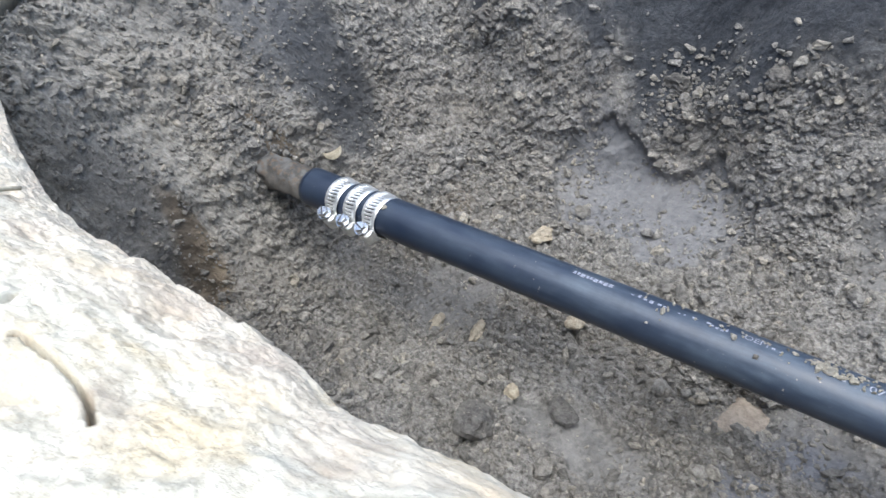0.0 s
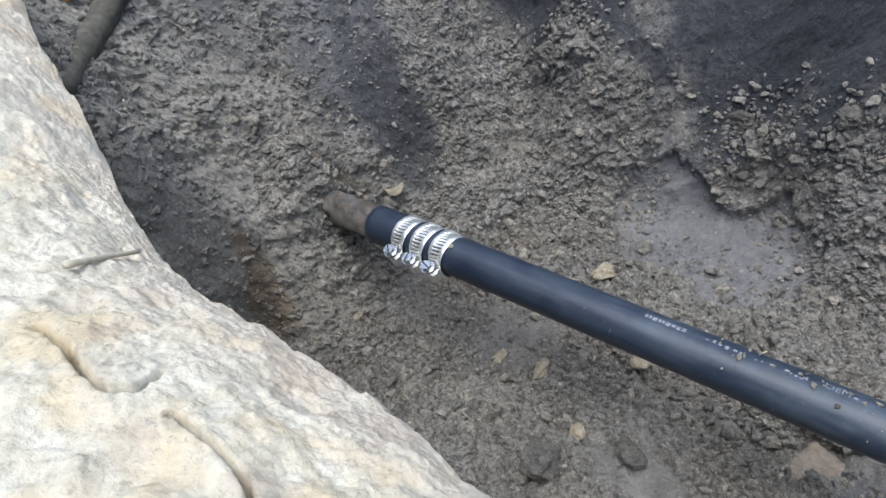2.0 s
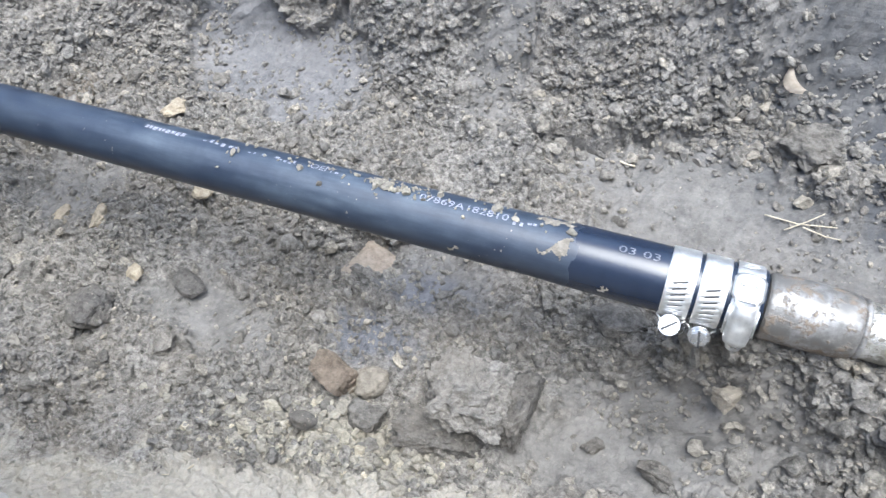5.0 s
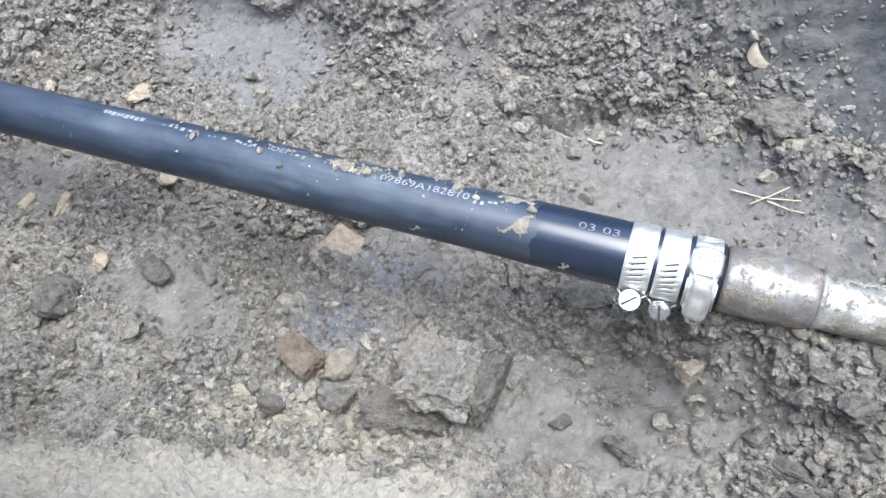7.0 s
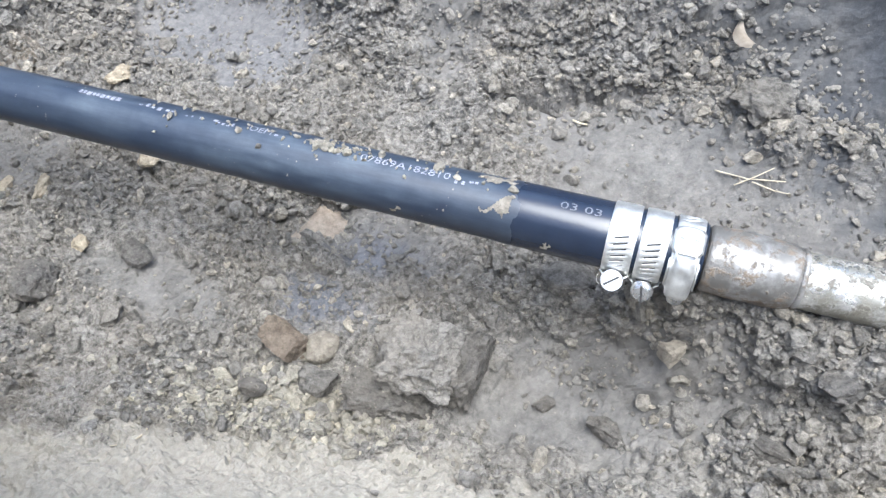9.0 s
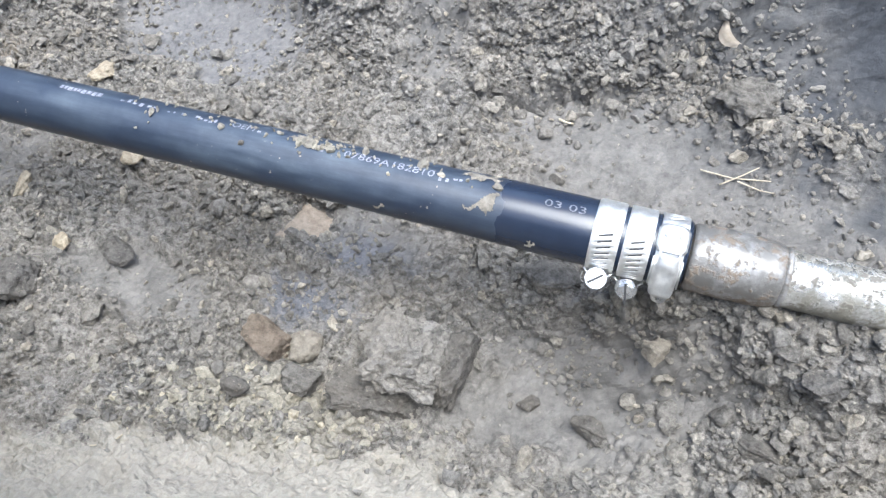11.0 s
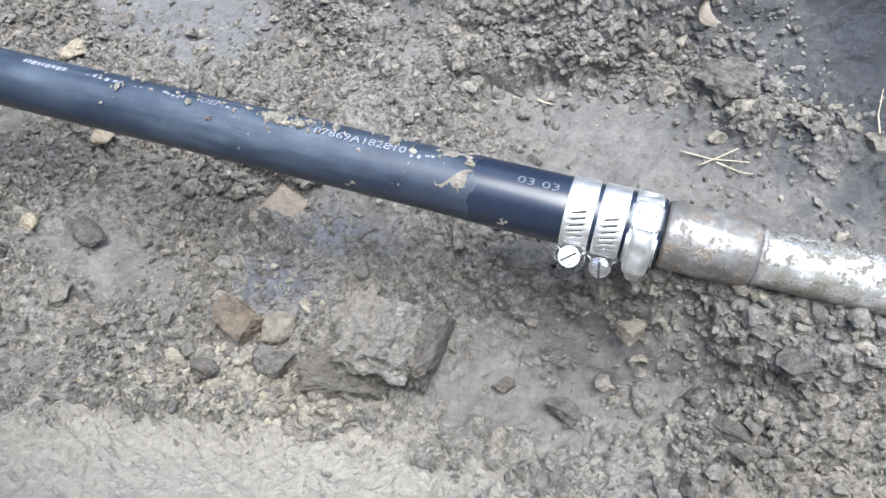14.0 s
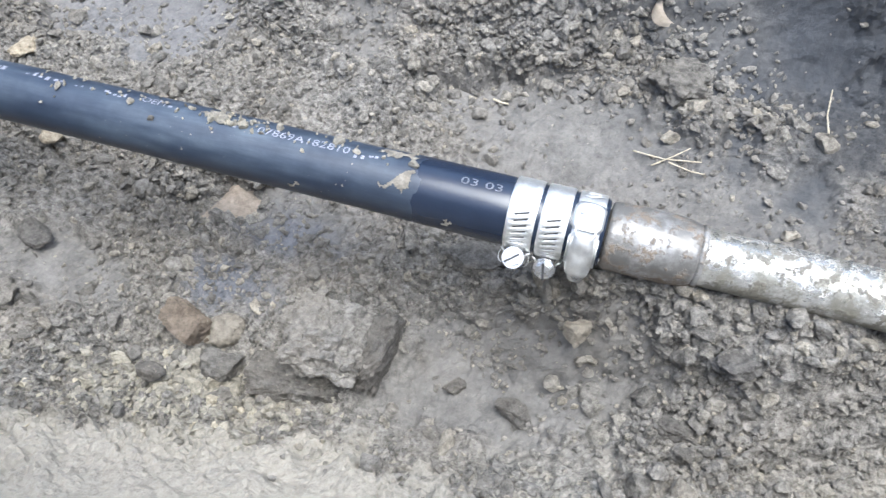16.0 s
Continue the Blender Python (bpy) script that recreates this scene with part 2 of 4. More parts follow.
def hash3(ix, iy, iz):
    n = (ix.astype(np.int64) * 374761393 + iy.astype(np.int64) * 668265263 + iz.astype(np.int64) * 2147483647 % 1274126177) & 0xFFFFFFFF
    n = ((n ^ (n >> 13)) * 1274126177) & 0xFFFFFFFF
    return ((n ^ (n >> 16)) & 0xFFFF) * (1 / 65535.0)


def vnoise(x, y, z):
    """Smooth value noise, -1 to 1."""
    ix, iy, iz = np.floor(x), np.floor(y), np.floor(z)
    fx, fy, fz = x - ix, y - iy, z - iz
    ux, uy, uz = (f * f * f * (f * (f * 6 - 15) + 10) for f in (fx, fy, fz))
    out = 0
    for dx in (0, 1):
        for dy in (0, 1):
            for dz in (0, 1):
                w = (ux if dx else 1 - ux) * (uy if dy else 1 - uy) * (uz if dz else 1 - uz)
                out = out + w * hash3(ix + dx, iy + dy, iz + dz)
    return out * 2 - 1


def fbm(x, y, z, freq, octaves, gain=0.5):
    out, a = 0, 1.0
    for k in range(octaves):
        out = out + a * vnoise(x * freq + 17.3 * k, y * freq + 5.1 * k, z * freq + 9.7 * k)
        freq, a = freq * 2.03, a * gain
    return out


def cells(x, y, size, seed):
    """Rounded lumps in irregular cells: 1 in a cell's middle, 0 in the cracks between."""
    gx, gy = x / size, y / size
    ix, iy = np.floor(gx), np.floor(gy)
    d1, d2 = np.full(np.shape(gx), 9.0), np.full(np.shape(gx), 9.0)
    for dx in (-1, 0, 1):
        for dy in (-1, 0, 1):
            cx, cy = ix + dx, iy + dy
            px, py = cx + hash3(cx, cy, cx * 0 + seed), cy + hash3(cx, cy, cx * 0 + seed + 7)
            d = np.hypot(gx - px, gy - py)
            d2 = np.minimum(d2, np.maximum(d1, d))
            d1 = np.minimum(d1, d)
    return np.clip((d2 - d1) * 1.6, 0, 1) ** 0.6


def sp(v, w):
    return w * np.logaddexp(0, v / w)


def bump2(x, y, cx, cy, sx, sy):
    return np.exp(-((x - cx) / sx) ** 2 - ((y - cy) / sy) ** 2)


def height(x, y):
    """The pit's large form: floor, left and back slopes, mounds and hollows."""
    xl = -.462 + .035 * (1 + np.tanh((y - .16) / .06))
    left = 1.9 * sp(xl - x, .02)
    yb = .243 + .045 * bump2(x, 0, -.165, 0, .075, 1) - .03 * bump2(x, 0, -.36, 0, .06, 1)
    back = 2.0 * sp(y - yb, .016)
    right = 1.6 * sp(x - .70, .03)
    h = -.019 + np.logaddexp(np.logaddexp(left * 60, back * 60), right * 60) / 60 - .0183
    h = h + .026 * bump2(x, y, -.02, .115, .06, .05) + .03 * bump2(x, y, .0, .275, .07, .035)
    h = h + .025 * bump2(x, y, .46, -.08, .1, .06) + .02 * bump2(x, y, .28, .01, .05, .03) + .01 * bump2(x, y, .55, .05, .12, .2)
    h = h + .016 * bump2(x, y, .48, .24, .12, .06) + .05 * bump2(x, y, -.40, -.19, .11, .05)
    h = h + .13 / (1 + np.exp(np.clip((x + .572) / .006, -60, 60))) * bump2(0, y, 0, -.155, 1, .05) - .07 * bump2(x, y, -.535, -.16, .035, .04)
    h = h - .022 * bump2(x, y, .02, .03, .05, .03) - .015 * bump2(x, y, .29, -.075, .05, .04)
    h = h + .075 * bump2(x, y, -.548, .005, .03, .045) - .045 * bump2(x, y, -.525, .145, .035, .035) + .03 * bump2(x, y, -.57, .2, .05, .04)
    h = h + 1.3 * sp(-.207 + .2 * np.clip(x, -.1, .45) - y, .010) * (.5 + .5 * np.tanh((x + .06) / .05)) * (y > -3)
    h = h + .088 * bump2(x, y, .515, -.028, .10, .040) + .060 * bump2(x, y, .385, -.026, .055, .04) + .034 * bump2(x, y, .44, -.006, .09, .032) + .026 * bump2(x, y, .325, -.015, .05, .035)
    h = h + 3.0 * sp(-.43 - y, .02)
    return .53 - sp(.53 - h, .03)


def window(x, y, wob, cx, cy, sx, sy, edge=0.25, uneven=0.3):
    """A soft-edged oval, 1 inside, with an uneven rim."""
    d = np.hypot((x - cx) / sx, (y - cy) / sy) + uneven * wob
    return 0.5 - 0.5 * np.tanh((d - 1) / (edge * 0.5))


def zones(x, y):
    """Where the soil is smeared smooth, damp and darkened by painted shade, dry and pale, rusty, or bluish."""
    wob = fbm(x, y, 0 * x, 30.0, 4, 0.6)
    smear = np.maximum.reduce([
        window(x, y, wob, -0.205, 0.235, 0.09, 0.064, 0.10, 0.12), window(x, y, wob, -0.118, 0.228, 0.075, 0.068, 0.10, 0.12), window(x, y, wob, 0.29, 0.19, 0.12, 0.05, 0.3, 0.25),
        window(x, y, wob, 0.10, 0.265, 0.03, 0.06, 0.4, 0.25), window(x, y, wob, 0.43, 0.115, 0.16, 0.07, 0.4, 0.25),
        window(x, y, wob, 0.29, -0.08, 0.07, 0.05, 0.5, 0.3), window(x, y, wob, -0.07, -0.075, 0.09, 0.035, 0.5, 0.35),
        window(x, y, wob, 0.10, 0.03, 0.08, 0.035, 0.5, 0.3), window(x, y, wob, -0.30, 0.03, 0.08, 0.06, 0.6, 0.35),
        window(x, y, wob, 0.42, 0.29, 0.13, 0.07, 0.5, 0.3), window(x, y, wob, 0.36, 0.15, 0.13, 0.055, 0.3, 0.25), window(x, y, wob, 0.33, -0.075, 0.09, 0.05, 0.4, 0.3)])
    # damp slopes, plus shade painted into the cave and the left hollows
    damp_shade = np.maximum.reduce([
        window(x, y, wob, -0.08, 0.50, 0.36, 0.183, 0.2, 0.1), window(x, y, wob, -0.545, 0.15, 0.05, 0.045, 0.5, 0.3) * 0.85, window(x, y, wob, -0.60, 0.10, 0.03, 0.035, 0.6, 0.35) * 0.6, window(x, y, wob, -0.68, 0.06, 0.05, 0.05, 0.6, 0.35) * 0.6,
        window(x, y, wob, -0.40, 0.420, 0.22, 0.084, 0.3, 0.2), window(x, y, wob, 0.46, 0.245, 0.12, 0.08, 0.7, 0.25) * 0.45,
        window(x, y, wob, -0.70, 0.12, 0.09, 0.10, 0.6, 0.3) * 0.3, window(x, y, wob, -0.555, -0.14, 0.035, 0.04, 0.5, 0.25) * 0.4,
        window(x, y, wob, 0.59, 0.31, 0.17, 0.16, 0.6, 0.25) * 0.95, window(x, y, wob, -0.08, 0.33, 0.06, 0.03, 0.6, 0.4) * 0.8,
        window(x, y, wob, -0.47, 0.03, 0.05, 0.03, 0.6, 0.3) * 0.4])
    foot = 0.5 - 0.5 * np.tanh((y + 0.204 - 0.2 * x + 0.022 * wob) / 0.014)
    foot = foot * np.exp(-(np.maximum(np.abs(x) - 0.6, 0) / 0.2) ** 2 - (np.maximum(-0.5 - y, 0) / 0.15) ** 2)
    dry = np.maximum.reduce([foot * (0.85 - 0.45 / (1 + np.exp(-(x - 0.28) / 0.02))), window(x, y, wob, 0.08, -0.15, 0.09, 0.035, 0.6, 0.3) * 0.35, window(x, y, wob, -0.62, -0.02, 0.13, 0.22, 0.6, 0.3) * 0.3])
    rust = np.maximum.reduce([window(x, y, wob, -0.537, -0.122, 0.028, 0.028, 0.4, 0.3) * 0.95, window(x, y, wob, -0.38, 0.12, 0.03, 0.05, 0.8, 0.3) * 0.4,
                              window(x, y, wob, -0.532, 0.034, 0.024, 0.024, 0.5, 0.3) * 0.9])
    blue = np.maximum.reduce([window(x, y, wob, 0.075, -0.055, 0.045, 0.025, 0.6, 0.35) * 0.8, window(x, y, wob, 0.10, 0.005, 0.05, 0.02, 0.7, 0.3) * 0.6,
                              window(x, y, wob, -0.60, 0.15, 0.05, 0.06, 0.8, 0.3) * 0.4, window(x, y, wob, -0.165, 0.235, 0.13, 0.07, 0.4, 0.25) * 0.3])
    return 0.8 * smear, damp_shade, dry, rust, blue


CREVICE = ((0.150, 0.206), (0.195, 0.212), (0.232, 0.226), (0.262, 0.228))
CRACK_A = ((-0.161, -0.3397), (-0.138, -0.3400), (-0.117, -0.3435), (-0.105, -0.3430), (-0.099, -0.3380), (-0.104, -0.3280))
CRACK_B = ((-0.084, -0.3366), (-0.072, -0.3352), (-0.062, -0.3353), (-0.049, -0.3359), (-0.035, -0.340))


def groove(x, y, places, wide):
    """How near a broken line runs, 1 on it."""
    d = np.full(np.shape(x), 9.0)
    for (ax_, ay_), (bx_, by_) in zip(places, places[1:]):
        ux, uy = bx_ - ax_, by_ - ay_
        t = np.clip(((x - ax_) * ux + (y - ay_) * uy) / (ux * ux + uy * uy), 0, 1)
        d = np.minimum(d, np.hypot(x - ax_ - t * ux, y - ay_ - t * uy))
    return np.exp(-(d / wide) ** 2)


def surface(x, y, z=None):
    """The soil's face with its lumps, cracks and crumbs, pushed out along the slope: three arrays."""
    z = zones(x, y) if z is None else z
    rough = (1 - 0.88 * z[0]) * (1 - 0.8 * z[1])
    near = np.exp(-np.maximum(np.hypot(x * 0.8, y) - 0.9, 0) / 0.4)
    h, e = height(x, y), 0.006
    dx, dy = (height(x + e, y) - h) / e, (height(x, y + e) - h) / e
    n = 1 / np.sqrt(1 + dx * dx + dy * dy)
    rough = rough * n ** 0.8
    face = 1 / (1 + np.exp(np.clip((y + 0.13) / 0.02, -50, 50) - np.clip((x + 0.15) / 0.03, -50, 0)))
    u, w = x - 0.6 * h, y + 0.6 * h * (1 - 2 * face)
    wob = vnoise(u * 70, w * 70, 0 * x)
    wx, wy = u + 0.005 * wob, w + 0.005 * vnoise(u * 70, w * 70, 0 * x + 5)
    patch = 0.25 + 0.75 * (0.5 + 0.5 * np.tanh(3 * fbm(u, w, 0 * x + 3, 11.0, 3)))
    lumps = 0.0105 * cells(wx, wy, 0.021, 3) * patch + 0.0065 * cells(wx + 0.31, wy, 0.0095, 11) * patch + 0.0016 * cells(wx, wy + 0.2, 0.005, 23)
    out = 0.009 * fbm(u, w, 0 * x, 9.0, 3) + (lumps - 0.005) * rough
    out = out - 0.016 * z[0] + 0.005 * fbm(u, w, 0 * x + 8, 48.0, 4, 0.55) * (0.25 + 0.75 * rough)
    out = out + 0.0017 * (hash3(x * 4001, y * 4001, 0 * x) - 0.5) * rough * patch
    gx_, gy_ = x + 0.006 * vnoise(x * 60, y * 60, 0 * x + 2), y + 0.006 * vnoise(x * 60, y * 60, 0 * x + 6)
    out = out - 0.013 * groove(gx_, gy_, CREVICE, 0.0035)
    past = np.maximum(np.maximum(np.maximum(-0.74 - x, x - 0.62), np.maximum(-0.27 - y, y - 0.44)), 0)
    out = out * near * np.exp(-(past / 0.07) ** 2)
    return x - dx * n * out, y - dy * n * out, h + n * out


# ---- the pit ----
def spread(lo, hi, step, far):
    """Even steps from lo to hi, then ever wider ones out to far on both sides."""
    out, s, edge = [], step, 0.0
    while edge < far:
        s *= 1.28
        edge += s
        out.append(edge)
    mid = np.arange(lo, hi + step / 2, step)
    return np.concatenate([lo - np.array(out[::-1]), mid, mid[-1] + np.array(out)])


def grid_mesh(name, X, Y, Z, material, masks=None, smooth=True):
    ny, nx = X.shape
    me = bpy.data.meshes.new(name)
    co = np.stack([X, Y, Z], -1).reshape(-1, 3)
    i = (np.arange(ny - 1)[:, None] * nx + np.arange(nx - 1)).ravel()
    quads = np.stack([i, i + 1, i + nx + 1, i + nx], -1).ravel()
    me.vertices.add(len(co))
    me.vertices.foreach_set("co", co.ravel())
    me.loops.add(len(quads))
    me.loops.foreach_set("vertex_index", quads)
    me.polygons.add(len(i))
    me.polygons.foreach_set("loop_start", np.arange(len(i)) * 4)
    me.polygons.foreach_set("use_smooth", np.full(len(i), smooth))
    for key, v in (masks or {}).items():
        a = me.attributes.new(key, "FLOAT", "POINT")
        a.data.foreach_set("value", np.ascontiguousarray(v, dtype=np.float32).ravel())
    me.update(calc_edges=True)
    me.validate()
    me.materials.append(material)
    return new(name, me)


gx, gy = spread(-0.74, 0.62, 0.0018, 70.0), spread(-0.27, 0.44, 0.0018, 70.0)
GX, GY = np.meshgrid(gx, gy)
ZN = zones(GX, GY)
ground = tagged(grid_mesh("ground", *surface(GX, GY, ZN), SOIL, dict(zip(("smear", "damp_shade", "dry", "rust", "blue"), ZN)), False),
                "crumbly grey-brown earth of a dug pit, smeared and damp in places, with shade painted into its hollows", "ground", kind="structure")


def lip(x):
    """The near bank's edge, seen from above."""
    return -0.281 + 0.365 * sp(-x - 0.215, 0.04) + 0.06 * (sp(x - 0.08, 0.03) - sp(x - 0.16, 0.03)) - 0.2 * sp(x - 0.3, 0.02) - 0.045 * (0.5 + 0.5 * np.tanh((x - 0.155) / 0.022)) + 0.003 * vnoise(x * 17, 0 * x, 0 * x)


def bank():
    """The near side of the pit: a steep earth face with a rounded lip and the dry ground on top."""
    xs = np.concatenate([np.linspace(-1.6, -0.80, 30), np.arange(-0.795, -0.33, 0.003), np.arange(-0.33, 0.0, 0.0006), np.arange(0.0, 0.06, 0.003), np.arange(0.06, 0.66, 0.004), np.linspace(0.67, 1.5, 30)])
    v = np.concatenate([np.linspace(0, 0.5, 70, endpoint=False), np.linspace(0.5, 0.70, 190), np.linspace(0.702, 0.78, 20), np.linspace(0.79, 1, 30)])
    X, V = np.meshgrid(xs, v)
    e, out = lip(X), -0.075 + 0.10 / (1 + np.exp(-np.clip((X - 0.14) / 0.05, -50, 50)))
    face, top = np.clip(V / 0.5, 0, 1), np.clip((V - 0.5) / 0.5, 0, 1)
    back = 0.9 * top ** 2.2 + 0.02 * top
    Y = e + out * (1 - face) ** 1.5 - back
    Z = -0.06 + (0.5036 - 0.031 * np.clip(X, -0.8, 0.6)) * face ** 0.9 + 0.11 * (1 - np.exp(-back / 0.065)) - 2.0 * sp(top - 0.93, 0.02) - sp(np.abs(X) - 1.35, 0.03)
    under = (1 - face) / (1 + np.exp(np.clip((X + 0.22) / 0.04, -50, 50)))
    X, Y = X - 0.09 * under, Y - 0.16 * under
    k = np.minimum(1, face * 2)
    n = 0.006 * fbm(X, Y, Z, 14.0, 4) + 0.0015 * fbm(X, Y, Z, 90.0, 5, 0.62)
    n = n - 0.0045 * np.clip(vnoise(X * 40, Y * 40, Z * 40) - 0.45, 0, 1) * 2
    wx, wy = X + 0.0009 * vnoise(X * 160, Y * 160, 0 * X), Y + 0.0009 * vnoise(X * 160, Y * 160, 0 * X + 4)
    on_top = V >= 0.5
    slab = groove(wx, wy, CRACK_A, 0.0007) + 0.8 * groove(wx, wy, CRACK_B, 0.0006)
    n = n - 0.05 * np.clip(slab, 0, 1) * on_top
    Y = Y + n * k * np.where(on_top, 0.45, 1.0)
    Z = Z + n * np.where(on_top, 1.0, 0.3)
    return grid_mesh("wall_near", X, Y, Z, BANK, {"rim": np.exp(-(back / 0.026) ** 2) * np.clip(0.7 + 0.5 * vnoise(X * 45, Y * 45, Z * 45), 0, 1)})


tagged(bank(), "pale dry earth bank with a rounded crumbling edge", "pit wall", kind="structure")


# ---- hose, clamps and pipes, all on one axis ----
A0, A1 = Vector((-0.40, 0.005, 0.122)), Vector((0.30, -0.005, 0.110))
ax = (A1 - A0).normalized()
ay = Vector((0, 0, 1)).cross(ax).normalized()
az = ax.cross(ay)
MID = A0 + (A1 - A0) * (0.4 / 0.7)
AXIS = Matrix.Translation(MID) @ Matrix((ax, ay, az)).transposed().to_4x4()
HOSE_R = 0.0220


def around(x, r, phi):
    """A place on the axis' frame: phi degrees from the top towards the near side."""
    a = radians(phi)
    return (x, -r * math.sin(a), r * math.cos(a))


def lathe(profile, segs=56, wob=0.0, freq=60.0):
    """Verts and faces of a turned form from (x, radius) pairs along the axis."""
    verts, faces = [], []
    for x, r in profile:
        for k in range(segs):
            a = 2 * math.pi * k / segs
            rr = r + wob * noise.noise(Vector((x * freq, math.cos(a) * r * freq, math.sin(a) * r * freq)))
            verts.append((x, -rr * math.sin(a), rr * math.cos(a)))
    for i in range(len(profile) - 1):
        for k in range(segs):
            a, b = i * segs + k, i * segs + (k + 1) % segs
            faces.append((a, b, b + segs, a + segs))
    return verts, faces


def hose_radius(x):
    swell = 0.0010 / (1 + math.exp(-(x - 0.235) / 0.008)) + 0.0005 / (1 + math.exp((x + 0.34) / 0.006))
    pinch = sum(0.0007 * math.exp(-((x - c) / 0.008) ** 2) for c in (-0.401, -0.3735, -0.3465, 0.318, 0.338, 0.358))
    return HOSE_R + swell - pinch


def make_hose():
    prof = [(-0.453, 0.0165), (-0.455, 0.0205)]
    prof += [(x, hose_radius(x)) for x in np.arange(-0.454, 0.3695, 0.006)]
    prof += [(0.3705, 0.0215), (0.3705, 0.0165)]
    v, f = lathe(prof, 64, 0.00025, 30.0)
    ob = link_mesh("rubber_hose", v, f, RUBBER)
    ob.matrix_world = AXIS
    return tagged(ob, "dusty black rubber hose with white print clamped between two pipes", "hose")


hose = make_hose()


def wrap_text(words, x0, phi, size, width, ink=INK):
    """Stamped lettering laid round the hose."""
    cu = bpy.data.curves.new("lettering", "FONT")
    cu.body, cu.size, cu.resolution_u = words, size, 2
    tmp = bpy.data.objects.new("lettering", cu)
    scene.collection.objects.link(tmp)
    dg = bpy.context.evaluated_depsgraph_get()
    me = bpy.data.meshes.new_from_object(tmp.evaluated_get(dg))
    bpy.data.objects.remove(tmp)
    bpy.data.curves.remove(cu)
    bm = bmesh.new()
    bm.from_mesh(me)
    bpy.data.meshes.remove(me)
    for _ in range(2):
        bmesh.ops.subdivide_edges(bm, edges=[e for e in bm.edges if e.calc_length() > 0.0016], cuts=1)
    bmesh.ops.triangulate(bm, faces=bm.faces)
    w = max(v.co.x for v in bm.verts)
    for v in bm.verts:
        x = x0 + v.co.x / w * width
        v.co = around(x, hose_radius(x) + 0.00035, phi - math.degrees(v.co.y / HOSE_R))
    return part("lettering", bm, ink, hose, "worn white stamped lettering", smooth=False)


def print_bar(x0, x1, phi, tall):
    """A stroke of print that cannot be read."""
    v, f, n = [], [], max(2, int((x1 - x0) / 0.002))
    for i in range(n + 1):
        x = x0 + (x1 - x0) * i / n
        for j in range(4):
            v.append(around(x, hose_radius(x) + 0.00035, phi - math.degrees(tall * (j / 3 - 0.5) / HOSE_R)))
    for i in range(n):
        for j in range(3):
            a = i * 4 + j
            f.append((a, a + 1, a + 5, a + 4))
    return link_mesh("print_mark", v, f, INK, hose)


wrap_text("OEM", 0.036, -10, 0.0080, 0.019)
wrap_text("07869A182810", 0.128, 0, 0.0085, 0.068)
wrap_text("03 03", 0.274, 6, 0.0075, 0.028, FADED)
rng = random.Random(4)
x = -0.116
while x < -0.077:
    w = rng.uniform(0.0022, 0.0040)
    print_bar(x, x + w, -13 + rng.uniform(-1, 1), rng.uniform(0.0032, 0.0046))
    x += w + 0.0012
# worn scraps of print along the same line
for x0 in (-0.060, -0.054, -0.049, -0.043, -0.036, -0.031, -0.018, -0.013, -0.006, 0.006, 0.010, 0.014, 0.018, 0.022, 0.058, 0.064, 0.110, 0.115, 0.200, 0.205, 0.210, 0.214):
    print_bar(x0, x0 + rng.uniform(0.0016, 0.0034), -13 + 45 * max(0, x0) + rng.uniform(-4, 4), rng.uniform(0.0010, 0.0042))


def ring_band(x0, width, r, thick=0.0009, slots=True, first=-60, last=112, segs=108):
    """A worm-drive band: slanted slots punched as recesses across its middle."""
    cols = (0.0, 0.06, 0.26, 0.74, 0.94, 1.0)
    v, f = [], []
    for k in range(segs):
        phi = 360 * k / segs - 180
        for c in cols:
            lean = -14 * (c - 0.5)
            rr = r + (thick if 0 < c < 1 else thick * 0.3)
            v.append(around(x0 + width * c, rr, phi + (lean if slots else 0)))
    n = len(cols)
    cut = []
    for k in range(segs):
        phi = 360 * k / segs - 180
        for j in range(n - 1):
            a, b = k * n + j, ((k + 1) % segs) * n + j
            if slots and j == 2 and first < phi < last and k % 3 == 0:
                cut.append((a, b))
                continue
            f.append((a, a + 1, b + 1, b))
    for a, b in cut:
        ring = [a, a + 1, b + 1, b]
        low = []
        for i in ring:
            x, y, z = v[i]
            q = (r + 0.0001) / math.hypot(y, z)
            low.append(len(v))
            v.append((x, y * q, z * q))
        for i in range(4):
            f.append((ring[i], ring[(i + 1) % 4], low[(i + 1) % 4], low[i]))
    return v, f


def slot_floors(x0, width, r, first, last, segs=108):
    v, f = [], []
    for k in range(segs):
        phi = 360 * k / segs - 180
        if not (first < phi < last and k % 3 == 0):
            continue
        s = len(v)
        for c, p in ((0.26, phi), (0.74, phi), (0.74, phi + 360 / segs), (0.26, phi + 360 / segs)):
            v.append(around(x0 + width * c, r + 0.00012, p - 14 * (c - 0.5)))
        f.append((s, s + 1, s + 2, s + 3))
    return v, f


